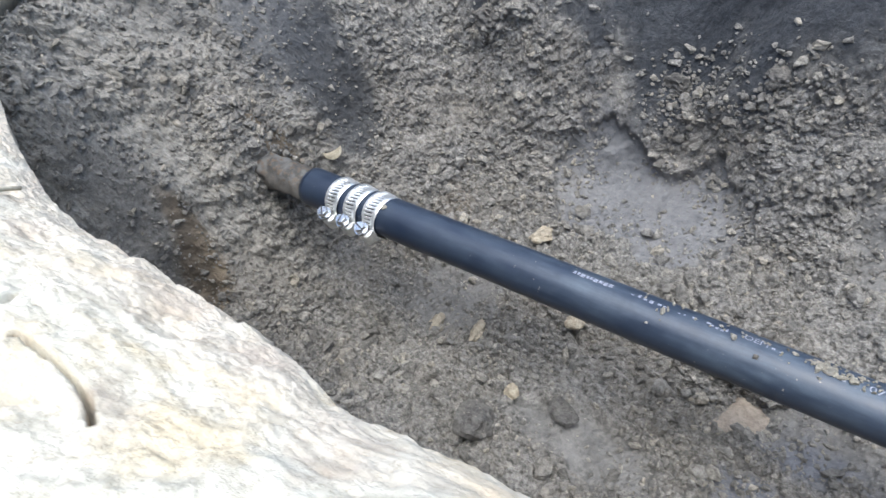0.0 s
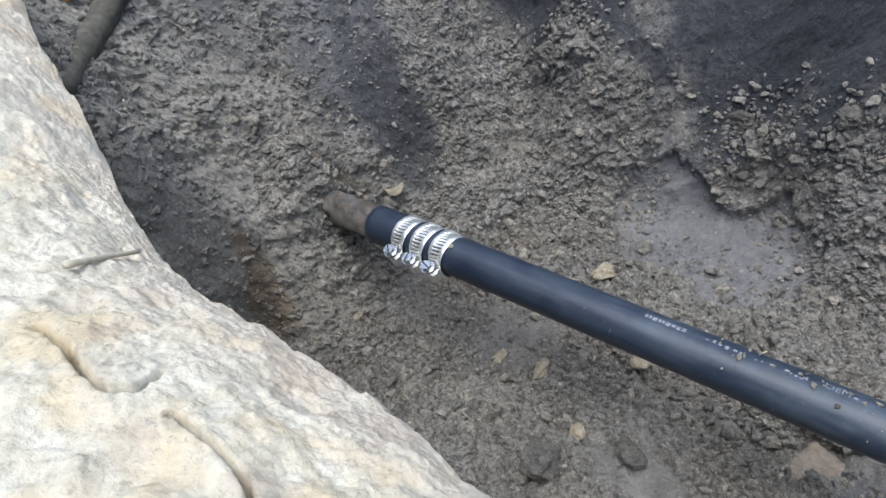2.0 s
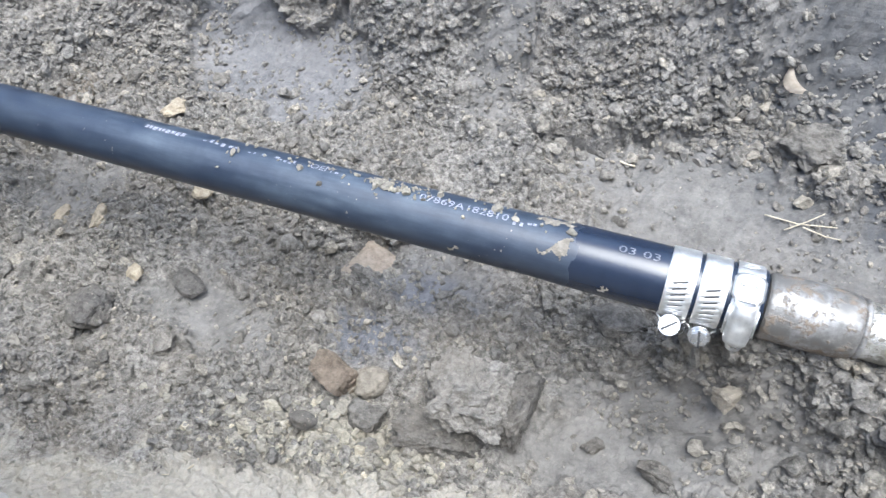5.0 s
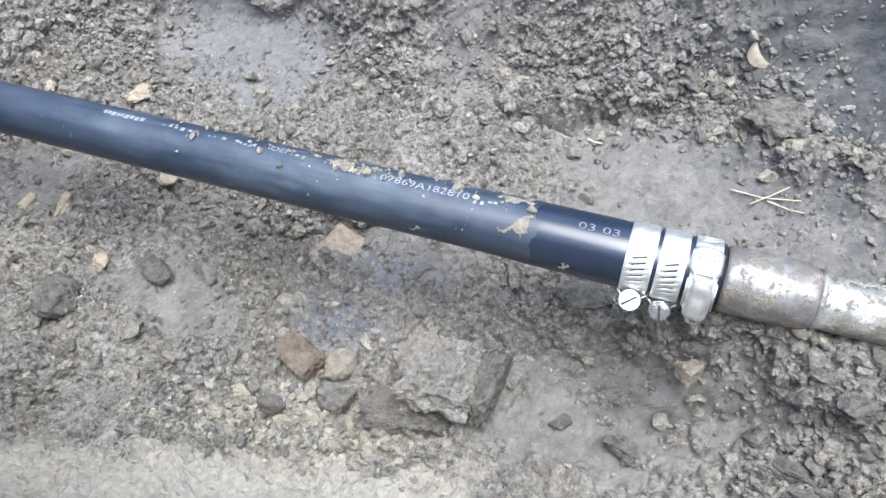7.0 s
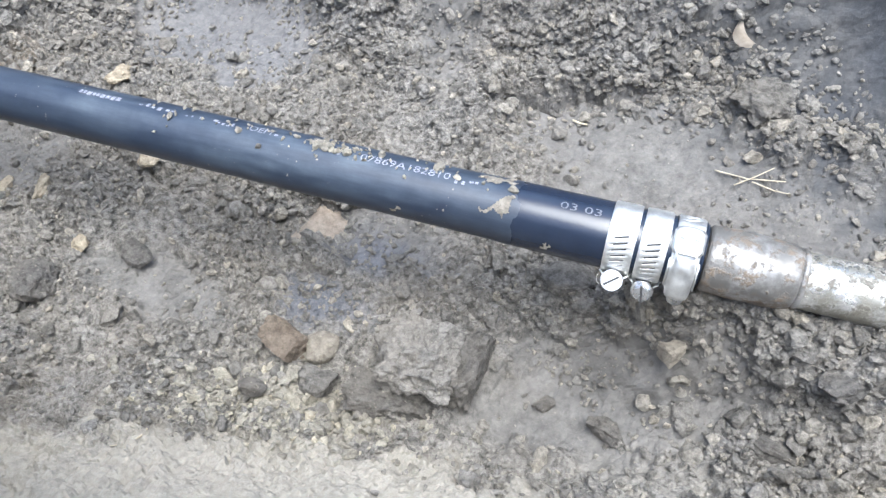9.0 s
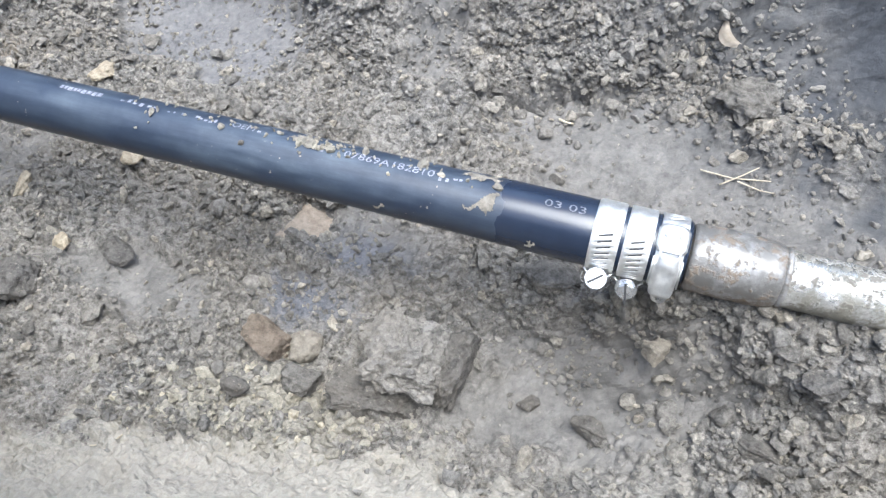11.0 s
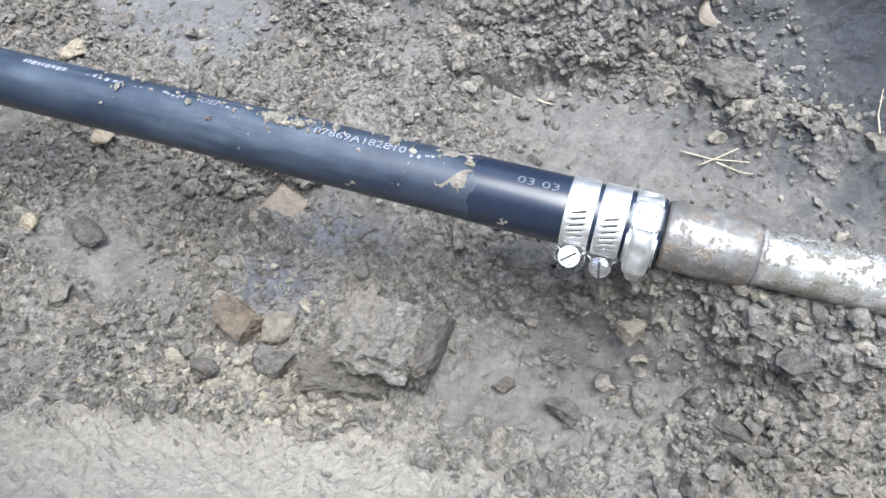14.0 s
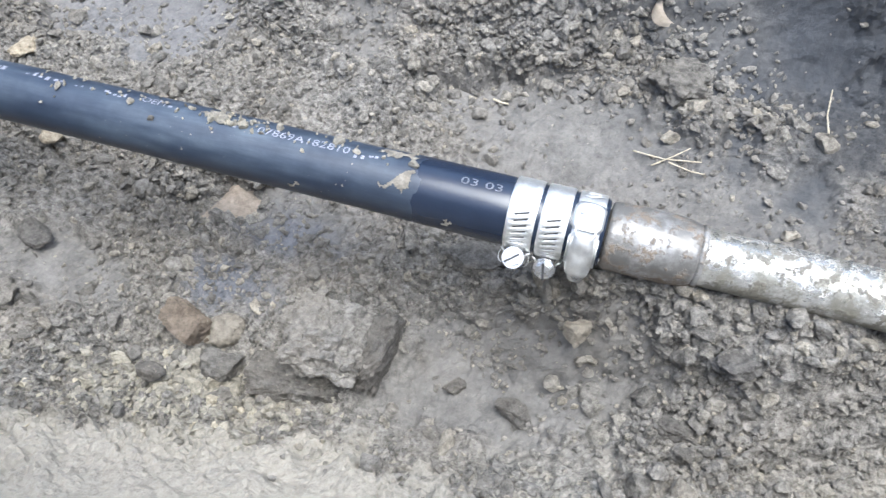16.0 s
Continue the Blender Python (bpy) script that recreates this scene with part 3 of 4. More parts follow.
def screw(parent, flip, length, hexed=True):
    """Worm screw with a flanged, slotted head; its axis runs along local z, the head up."""
    bm = bmesh.new()
    bmesh.ops.create_cone(bm, cap_ends=True, segments=20, radius1=0.0030, radius2=0.0030, depth=length)
    for i in range(6):
        z = -length / 2 + length * (i + 0.5) / 6
        res = bmesh.ops.create_cone(bm, cap_ends=True, segments=20, radius1=0.0034, radius2=0.0034, depth=length / 14)
        bmesh.ops.translate(bm, verts=res["verts"], vec=(0, 0, z))
    worm = part("worm", bm, ZINC, parent)
    bm = bmesh.new()
    bmesh.ops.create_cone(bm, cap_ends=True, segments=28, radius1=0.0056, radius2=0.0054, depth=0.0010)
    res = bmesh.ops.create_cone(bm, cap_ends=True, segments=6 if hexed else 20, radius1=0.0045, radius2=0.0042, depth=0.0040)
    bmesh.ops.translate(bm, verts=res["verts"], vec=(0, 0, 0.0024))
    bmesh.ops.bevel(bm, geom=list(bm.edges), offset=0.00025, segments=1, affect="EDGES")
    bmesh.ops.translate(bm, verts=bm.verts, vec=(0, 0, length / 2 + 0.0012))
    head = part("screw_head", bm, ZINC, parent, smooth=False)
    bm = bmesh.new()
    bmesh.ops.create_cube(bm, size=1.0)
    bmesh.ops.scale(bm, verts=bm.verts, vec=(0.0084, 0.0011, 0.0009))
    bmesh.ops.rotate(bm, verts=bm.verts, matrix=Matrix.Rotation(radians(flip), 3, "Z"))
    bmesh.ops.translate(bm, verts=bm.verts, vec=(0, 0, length / 2 + 0.0054))
    slot = part("screw_slot", bm, SLOT, parent, smooth=False)
    return worm, head, slot


def long_housing(parent, seat):
    """A smooth arched worm box, a little narrower at its top, with the screw's rim and flat end showing below."""
    bm = bmesh.new()
    rows = []
    for i in range(13):
        z = -0.0120 + 0.0290 * i / 12
        w = 0.0066 + 0.0016 * min(1, i / 4) - 0.0007 * max(0, i - 10) / 2
        tall = 0.0068 - 0.0016 * max(0, 3 - i) / 3
        rows.append([bm.verts.new((w * math.cos(t), -0.0035 + (tall + 0.0035) * math.sin(t) ** 0.5, z)) for t in (math.pi * k / 16 for k in range(17))])
    for p, q in zip(rows, rows[1:]):
        for k in range(16):
            bm.faces.new((p[k], p[k + 1], q[k + 1], q[k]))
    bmesh.ops.recalc_face_normals(bm, faces=bm.faces)
    bmesh.ops.solidify(bm, geom=list(bm.faces), thickness=0.0009)
    housing = part("housing", bm, STEEL, parent)
    housing.matrix_local = seat
    for s in (-1, 1):
        bm = bmesh.new()
        bmesh.ops.create_cube(bm, size=1.0)
        bmesh.ops.scale(bm, verts=bm.verts, vec=(0.0011, 0.0046, 0.0190))
        bmesh.ops.bevel(bm, geom=list(bm.edges), offset=0.0004, segments=2, affect="EDGES")
        bmesh.ops.translate(bm, verts=bm.verts, vec=(s * 0.0090, -0.0006, 0.002))
        part("flange", bm, STEEL, housing)
    bm = bmesh.new()
    for rad, z, deep in ((0.0058, 0.0185, 0.0030), (0.0050, 0.0208, 0.0020)):
        res = bmesh.ops.create_cone(bm, cap_ends=True, segments=28, radius1=rad, radius2=rad * 0.94, depth=deep)
        bmesh.ops.translate(bm, verts=res["verts"], vec=(0, 0.0002, z))
    part("screw_head", bm, ZINC, housing, smooth=False)
    return housing


def make_clamp(x, phi, head_up, r, width=0.0165, slots=(-60, 112), turn=30.0, ears=True, big=1.35, lean=0.0, long_box=False, label="stainless worm-drive hose clamp tightened round the hose"):
    """phi: where the screw housing sits; head_up: the screw's head points up the near side, else down it."""
    base = new("hose_clamp")
    base.matrix_world = AXIS @ Matrix.Translation((x, 0, 0)) @ Matrix.Rotation(radians(lean), 4, "Z")
    tagged(base, label, "hose clamp", group="hose clamps")
    v, f = ring_band(-width / 2, width, r, first=slots[0], last=slots[1])
    link_mesh("band", v, f, STEEL, base)
    v, f = slot_floors(-width / 2, width, r, *slots)
    link_mesh("slot_row", v, f, SLOT, base, smooth=False)
    # loose tail of the band, lying on the first turn
    v, f = [], []
    for i in range(25):
        p = phi + 8 + i * 2.2 if head_up else phi + 20 + i * 2.2
        for c in (-0.44, 0.44):
            v.append(around(width * c, r + 0.0017, p))
    f = [(2 * i, 2 * i + 1, 2 * i + 3, 2 * i + 2) for i in range(24)]
    tail = link_mesh("band_tail", v, f, STEEL, base)
    # housing: an arch over the worm, on a saddle with flanges
    a = radians(phi)
    out = Vector((0, -math.sin(a), math.cos(a)))
    tang = Vector((0, math.cos(a), math.sin(a))) * (1 if head_up else -1)
    side = tang.cross(out)
    frame3 = Matrix((side, out, tang)).transposed().to_4x4()
    if long_box:
        long_housing(base, Matrix.Translation(out * (r + 0.0035)) @ frame3)
        return base
    seat = Matrix.Translation(out * (r + 0.0042 * big)) @ frame3 @ Matrix.Scale(big, 4)
    bm = bmesh.new()
    ring = []
    for zz in (-0.0065, -0.0055, 0.0055, 0.0065):
        row = []
        for i in range(15):
            t = math.pi * i / 14
            q = 0.0046 if abs(zz) < 0.006 else 0.0042
            row.append(bm.verts.new((math.cos(t) * q * 1.12, math.sin(t) * q, zz)))
        row = [bm.verts.new((0.0074, -0.0036, zz)), bm.verts.new((0.0056, -0.0022, zz))] + row + [bm.verts.new((-0.0056, -0.0022, zz)), bm.verts.new((-0.0074, -0.0036, zz))]
        ring.append(row)
    for p, q in zip(ring, ring[1:]):
        for i in range(len(p) - 1):
            bm.faces.new((p[i], p[i + 1], q[i + 1], q[i]))
    bmesh.ops.recalc_face_normals(bm, faces=bm.faces)
    bmesh.ops.solidify(bm, geom=list(bm.faces), thickness=0.0008)
    housing = part("housing", bm, STEEL, base)
    housing.matrix_local = seat
    for o in screw(housing, turn, 0.0135):
        o.matrix_local = Matrix.Translation((0, 0, 0.0012))
    if ears:
        for s in (-1, 1):
            bm = bmesh.new()
            ringv = []
            for i in range(10):
                t = math.pi * i / 9 - math.pi / 2
                ringv.append([bm.verts.new((s * (0.0052 + 0.0022 * math.cos(t)), 0.0032 * math.sin(t), zz)) for zz in (0.0055, 0.0085)])
            for p, q in zip(ringv, ringv[1:]):
                bm.faces.new((p[0], p[1], q[1], q[0]))
            bmesh.ops.solidify(bm, geom=list(bm.faces), thickness=0.0007)
            part("ear", bm, STEEL, base).matrix_local = seat
    return base


CL_R = HOSE_R + 0.0006
for xc, tn in ((-0.401, 40), (-0.3735, 75), (-0.3465, 10)):
    make_clamp(xc, 103, True, CL_R + 0.0002, turn=tn, width=0.0215, slots=(-45, 82), big=1.45, lean=-8)
make_clamp(0.318, 121, True, CL_R + 0.0008, width=0.0185, turn=-40, slots=(28, 102))
make_clamp(0.3385, 140, True, CL_R + 0.0008, width=0.0175, turn=80, slots=(28, 120), ears=False)
turned = make_clamp(0.3590, 60, False, CL_R + 0.0008, width=0.0175, turn=20, slots=(-70, -20), ears=False, long_box=True, label="stainless hose clamp with its screw housing turned to the near side")


def saddle(parent, r, a0, a1, wide):
    """The housing's riveted saddle plate, curved over the band, with two dimples."""
    bm = bmesh.new()
    rows = []
    for i in range(19):
        p = a0 + (a1 - a0) * i / 18
        w = wide * (0.8 + 0.2 * min(1, i / 3, (18 - i) / 3))
        rows.append([bm.verts.new(around(w * (c / 8 - 0.5), r + 0.0016 * (1 - (c / 4 - 1) ** 4) + 0.0012 * (i / 18), p)) for c in range(9)])
    for p, q in zip(rows, rows[1:]):
        for k in range(8):
            bm.faces.new((p[k], p[k + 1], q[k + 1], q[k]))
    bmesh.ops.recalc_face_normals(bm, faces=bm.faces)
    bmesh.ops.solidify(bm, geom=list(bm.faces), thickness=0.0009)
    plate = part("saddle", bm, STEEL, parent)
    for s in (-1, 1):
        bm = bmesh.new()
        bmesh.ops.create_uvsphere(bm, u_segments=12, v_segments=8, radius=0.0017)
        bmesh.ops.translate(bm, verts=bm.verts, vec=around(s * wide * 0.22, r + 0.0016, a0 + (a1 - a0) * 0.45))
        part("rivet", bm, ZINC, parent)
    return plate


saddle(turned, CL_R + 0.0020, -8, 36, 0.0200)


def mud_patch(x0, x1, p0, p1, seed, level, lift=0.0005):
    """Dried mud stuck on the hose in a ragged crust."""
    nx, npz = max(8, int((x1 - x0) / 0.0008)), max(8, int((p1 - p0) / 2.2))
    v, f, ids = [], [], {}
    for i in range(nx + 1):
        for j in range(npz + 1):
            x, p = x0 + (x1 - x0) * i / nx, p0 + (p1 - p0) * j / npz
            e = 1.25 - max(abs(2 * i / nx - 1), abs(2 * j / npz - 1)) * 1.1
            q = Vector((x * 150 + seed, p * 0.055, seed * 3.1))
            if noise.fractal(q, 0.8, 2.1, 4) * 0.9 + e - level > 0:
                ids[i, j] = len(v)
                v.append(around(x, hose_radius(x) + lift + 0.0006 * abs(noise.noise(q * 3)), p))
    for i in range(nx):
        for j in range(npz):
            c = [(i, j), (i, j + 1), (i + 1, j + 1), (i + 1, j)]
            if all(k in ids for k in c):
                f.append([ids[k] for k in c])
    group = list(range(len(v)))

    def top(k):
        while group[k] != k:
            k = group[k]
        return k

    for q in f:
        for k in q[1:]:
            group[top(k)] = top(q[0])
    if not f:
        return None
    roots = [top(q[0]) for q in f]
    main = max(set(roots), key=roots.count)
    f = [q for q, k in zip(f, roots) if k == main]
    used = {k: n for n, k in enumerate(sorted({k for q in f for k in q}))}
    v, f = [v[k] for k in used], [[used[k] for k in q] for q in f]
    return link_mesh("mud_patch", v, f, MUD, hose, "dried pale mud crust")


mud_patch(0.214, 0.262, -6, 60, 1, 0.75)
mud_patch(0.195, 0.262, -52, -6, 2, 0.7)
mud_patch(0.060, 0.135, -44, -6, 3, 0.9)
mud_patch(0.255, 0.300, 55, 100, 4, 1.0)
mud_patch(0.040, 0.075, -35, 0, 5, 1.1)
mud_patch(0.140, 0.215, 66, 92, 6, 1.1)


def make_pipe():
    """Reducing collar and galvanized pipe, running on into the earth."""
    base = new("steel_pipe")
    base.matrix_world = AXIS
    tagged(base, "weathered galvanized steel pipe with a tapered rusty collar, half buried", "pipe")
    prof = [(0.340, 0.0160), (0.3715, 0.0160), (0.3717, 0.0205), (0.3735, 0.0219), (0.380, 0.0226), (0.395, 0.0228), (0.412, 0.0224), (0.422, 0.0216), (0.4275, 0.0204), (0.4295, 0.0186), (0.4296, 0.0165)]
    prof = [(a[0] + (b[0] - a[0]) * k / 4, a[1] + (b[1] - a[1]) * k / 4) for a, b in zip(prof, prof[1:]) for k in range(4)] + [prof[-1]]
    v, f = lathe(prof, 56, 0.0007, 90.0)
    link_mesh("collar", v, f, COLLAR, base, "rust-streaked grey steel reducing collar")
    v, f = lathe([(0.4295 + 0.006 * i, 0.0186 if i else 0.0190) for i in range(75)], 48, 0.0004, 120.0)
    link_mesh("pipe", v, f, GALV, base, "galvanized pipe with flaking bright zinc")
    v, f = lathe([(0.4285, 0.0180), (0.4290, 0.0200), (0.4312, 0.0203), (0.4325, 0.0190)], 40, 0.0004, 160.0)
    link_mesh("weld_bead", v, f, COLLAR, base)
    return base


make_pipe()


def make_rust_pipe():
    v, f = lathe([(-0.66 + 0.0022 * i, 0.0192) for i in range(108)], 72, 0.0050, 75.0)
    ob = link_mesh("rusty_pipe", v, f, RUSTY)
    ob.matrix_world = AXIS
    return tagged(ob, "mud-caked rusty iron pipe entering the pit's side", "pipe")


make_rust_pipe()


# ---- stones and clods ----
def stone_mesh(seed, sub, cut, stretch, material, rough=0.16, facets=5):
    """A broken lump: a ball, flattened by chance planes, then roughened."""
    r = random.Random(seed)
    bm = bmesh.new()
    bmesh.ops.create_icosphere(bm, subdivisions=sub, radius=1.0)
    planes = []
    for _ in range(facets):
        n = Vector((r.gauss(0, 1), r.gauss(0, 1), r.gauss(0, 1))).normalized()
        planes.append((n, r.uniform(cut, 0.95)))
    off = Vector((r.uniform(0, 50), r.uniform(0, 50), r.uniform(0, 50)))
    for v in bm.verts:
        for n, d in planes:
            e = v.co.dot(n) - d
            if e > 0:
                v.co -= n * e
        q = noise.fractal(v.co * (1.7 if sub > 2 else 1.3) + off, 0.9, 2.2, 6 if sub > 2 else 3)
        v.co *= 1 + rough * q
        v.co = Vector(a * b for a, b in zip(v.co, stretch))
    me = bpy.data.meshes.new("stone")
    bm.to_mesh(me)
    bm.free()
    me.materials.append(material)
    return me


def surf1(x, y):
    return float(surface(np.array([float(x)]), np.array([float(y)]))[2][0])


def place_stone(name, seed, x, y, size, material, label, category="stone", sink=0.25, rz=0.0, tilt=(0, 0), sub=4, cut=0.55, rough=0.16, facets=6, group=""):
    """size: half extents in x, y and z."""
    ob = new(name, stone_mesh(seed, sub, cut, size, material, rough, facets))
    ob.matrix_world = pose(x, y, surf1(x, y) + size[2] * (1 - 2 * sink), tilt[0], tilt[1], rz)
    return tagged(ob, label, category, group=group)


def block_mesh(seed, half, material, round_=0.3, rough=0.12, under=0.3):
    """A broken block of clay: a squarish lump with an undercut near side and crumbled faces."""
    bm = bmesh.new()
    bmesh.ops.create_cube(bm, size=2.0)
    bmesh.ops.subdivide_edges(bm, edges=bm.edges[:], cuts=26, use_grid_fill=True)
    off = Vector((seed * 3.7, seed * 1.9, seed * 0.7))
    for v in bm.verts:
        p = v.co.copy()
        p = p.lerp(p.normalized() * 1.25, round_)
        q = Vector(a * b / 0.028 for a, b in zip(p, half))
        d = 1 + rough * noise.fractal(q * 1.5 + off, 0.85, 2.1, 7) + 0.05 * noise.cell(q * 4.0 + off)
        p *= d
        if p.y < 0:
            p.y *= 1 - under * max(0.0, min(1.0, 0.25 - p.z))
        p.x += 0.18 * p.z * (-1 if p.x > 0 else 0.4)
        v.co = Vector(a * b for a, b in zip(p, half))
    me = bpy.data.meshes.new("block")
    bm.to_mesh(me)
    bm.free()
    me.materials.append(material)
    return me


def place_block(name, seed, x, y, z, half, material, label, category, rz=0.0, tilt=(0, 0), round_=0.3, rough=0.12, under=0.3):
    ob = new(name, block_mesh(seed, half, material, round_, rough, under))
    ob.matrix_world = pose(x, y, z, tilt[0], tilt[1], rz)
    return tagged(ob, label, category)


place_block("clay_lump", 3, 0.184, -0.092, 0.000, (0.030, 0.028, 0.026), GREY_LUMP, "large broken lump of grey clay on the pit floor", "clay lump", 4, (-12, -8), 0.45, 0.34, 0.5)
# two dark blocks added for the lump's shaded undercut and right face
place_block("dark_clod", 6, 0.170, -0.119, -0.016, (0.034, 0.015, 0.016), DARK_CLOD, "dark block added as the shade under the clay lump's broken edge", "clod", 8, (0, 6), 0.5, 0.34, 0.1)
place_block("dark_clod", 9, 0.222, -0.080, -0.010, (0.011, 0.028, 0.021), DARK_CLOD, "dark block added as the shaded right side of a larger clay lump", "clod", -4, (6, 8), 0.55, 0.3, 0.0)
place_block("grey_clod", 12, 0.168, -0.070, -0.018, (0.022, 0.020, 0.016), CLOD, "low grey clod behind a larger clay lump", "clod", 25, (0, 0), 0.5, 0.25, 0.1)
place_stone("grey_clod", 71, 0.108, -0.121, (0.019, 0.014, 0.013), CLOD, "small crumbly grey clod below a tan stone", "clod", 0.25, 10, (0, 0), 4, 0.5, 0.25, 7)
place_stone("dark_clod", 72, 0.285, -0.083, (0.010, 0.008, 0.007), DARK_CLOD, "small dark clod on smooth grey earth", "clod", 0.25, 30, (0, 0), 3, 0.5, 0.25, 7)
place_stone("dark_clod", 73, 0.337, -0.096, (0.016, 0.010, 0.008), DARK_CLOD, "flat dark clod on smooth grey earth", "clod", 0.25, -15, (0, 0), 4, 0.5, 0.3, 7)
place_stone("dark_clod", 74, 0.447, -0.090, (0.020, 0.010, 0.011), DARK_CLOD, "dark damp clod among grey crumbs", "clod", 0.25, -25, (0, 0), 4, 0.45, 0.3, 7)
place_stone("dark_clod", 75, 0.475, -0.052, (0.020, 0.014, 0.009), DARK_CLOD, "broad dark clod in the crumbs below the pipe", "clod", 0.3, 20, (0, 0), 4, 0.5, 0.35, 7)
place_stone("grey_clod", 76, 0.405, 0.240, (0.030, 0.024, 0.018), CLOD, "rounded crumbly clod in a ridge of crumbs", "clod", 0.35, 0, (0, 0), 4, 0.6, 0.4, 5)
place_stone("tan_clod", 77, 0.368, -0.048, (0.011, 0.010, 0.008), TAUPE, "small tan clod below the hose clamps", "clod", 0.3, 40, (0, 0), 4, 0.5, 0.3, 7)
place_stone("dark_clod", 5, -0.183, -0.108, (0.025, 0.021, 0.017), DARK_CLOD, "dark grey clod of clay with an undercut edge", "clod", 0.2, 20, (0, 0), 4, 0.5, 0.22, 7)
place_stone("dark_clod", 8, -0.113, -0.052, (0.018, 0.014, 0.009), DARK_CLOD, "small dark clod of clay on bare earth", "clod", 0.2, -20)
place_block("brown_stone", 21, 0.066, -0.097, -0.010, (0.018, 0.012, 0.013), BROWN, "rusty brown angular stone beside a paler one", "stone", -22, (14, 6), 0.12, 0.2, 0.2)
place_stone("tan_stone", 61, 0.097, -0.095, (0.017, 0.014, 0.013), TAUPE, "small greyish tan stone beside a rusty brown one", "stone", 0.08, 30, (0, 0), 4, 0.6, 0.12, 8)
place_stone("dark_chip", 33, 0.062, -0.146, (0.013, 0.007, 0.007), DARK_CLOD, "flat dark chip among pale crumbs", "stone", -0.2, 5)
place_stone("white_pebble", 34, 0.174, -0.156, (0.005, 0.004, 0.003), PALE, "small smooth white pebble on the bank's foot", "pebble", 0.2, 40, (0, 0), 3, 0.8, 0.05)
place_stone("flat_clod", 35, 0.281, 0.002, (0.026, 0.016, 0.010), CLOD, "flat grey clod lying under the hose clamps", "clod", 0.1, 12, (-14, 4), 4, 0.5, 0.2)
place_stone("pale_slab", 36, 0.032, 0.030, (0.034, 0.032, 0.006), PINK, "flat pinkish tan stone pressed into the floor", "stone", 0.2, 35, (0, 0), 4, 0.6, 0.18, 9)
place_stone("tan_stone", 37, -0.305, -0.016, (0.010, 0.019, 0.006), TAN, "long pale tan stone on bare earth", "stone", 0.3, 10)
place_stone("tan_stone", 38, -0.242, -0.012, (0.009, 0.017, 0.007), TAN, "crumbling pale tan stone on bare earth", "stone", 0.3, -5, (0, 0), 3, 0.5, 0.25)
place_stone("tan_stone", 39, -0.170, -0.058, (0.009, 0.011, 0.006), TAN, "small squared pale stone", "stone", 0.3, 10)
place_stone("tan_stone", 40, -0.152, 0.045, (0.011, 0.009, 0.007), TAN, "small tan stone just under the hose", "stone", 0.3, 20)
place_stone("tan_stone", 41, -0.255, 0.146, (0.014, 0.016, 0.008), TAN, "crumbling yellow-tan stone behind the hose", "stone", 0.3, -30, (0, 0), 4, 0.5, 0.26)
place_stone("clay_lump", 51, -0.400, 0.322, (0.026, 0.020, 0.016), DARK_CLOD, "crumbly clay lump breaking out of the back slope", "clay lump", 0.55, -10, (35, 0), 5, 0.5, 0.5, 9)
place_stone("clay_lump", 56, -0.358, 0.322, (0.024, 0.018, 0.016), CLOD, "cracked clay lump beside another on the back slope", "clay lump", 0.55, 25, (35, 0), 5, 0.5, 0.5, 9)
place_stone("dark_clod", 52, -0.165, 0.350, (0.019, 0.015, 0.012), DARK_CLOD, "damp dark clod lodged on the back slope", "clod", 0.6, 10, (30, 0), 4, 0.5, 0.4)
place_stone("dark_clod", 53, -0.045, 0.332, (0.019, 0.015, 0.012), DARK_CLOD, "damp dark clod beside others on the back slope", "clod", 0.6, 40, (30, 0), 4, 0.5, 0.4)
place_stone("white_pebble", 55, -0.100, 0.327, (0.006, 0.005, 0.004), PALE, "small pale pebble on the back slope", "pebble", 0.0, 60, (20, 0), 3, 0.8, 0.06)

VARIANTS = [stone_mesh(100 + k, 2, 0.35, (1.0, 0.6 + 0.06 * (k % 5), 0.45 + 0.06 * (k % 4)), CLOD, 0.42, 7) for k in range(12)]
rng = random.Random(11)
count = 0
while count < 290:
    x, y = rng.uniform(-0.46, 0.60), rng.uniform(-0.19, 0.26)
    s = min(0.0045 * rng.paretovariate(2.4), 0.014)
    here = zones(np.array([x]), np.array([y]))
    if rng.random() < here[0][0] * 1.2 or here[2][0] > 0.45 or s < 0.0050:
        continue
    ob = new("clod", VARIANTS[rng.randrange(12)])
    ob.parent = ground
    ob.matrix_world = pose(x, y, surf1(x, y) + s * 0.18, rng.uniform(-25, 25), rng.uniform(-25, 25), rng.uniform(0, 360)) @ Matrix.Diagonal((s, s, s, 1))
    count += 1


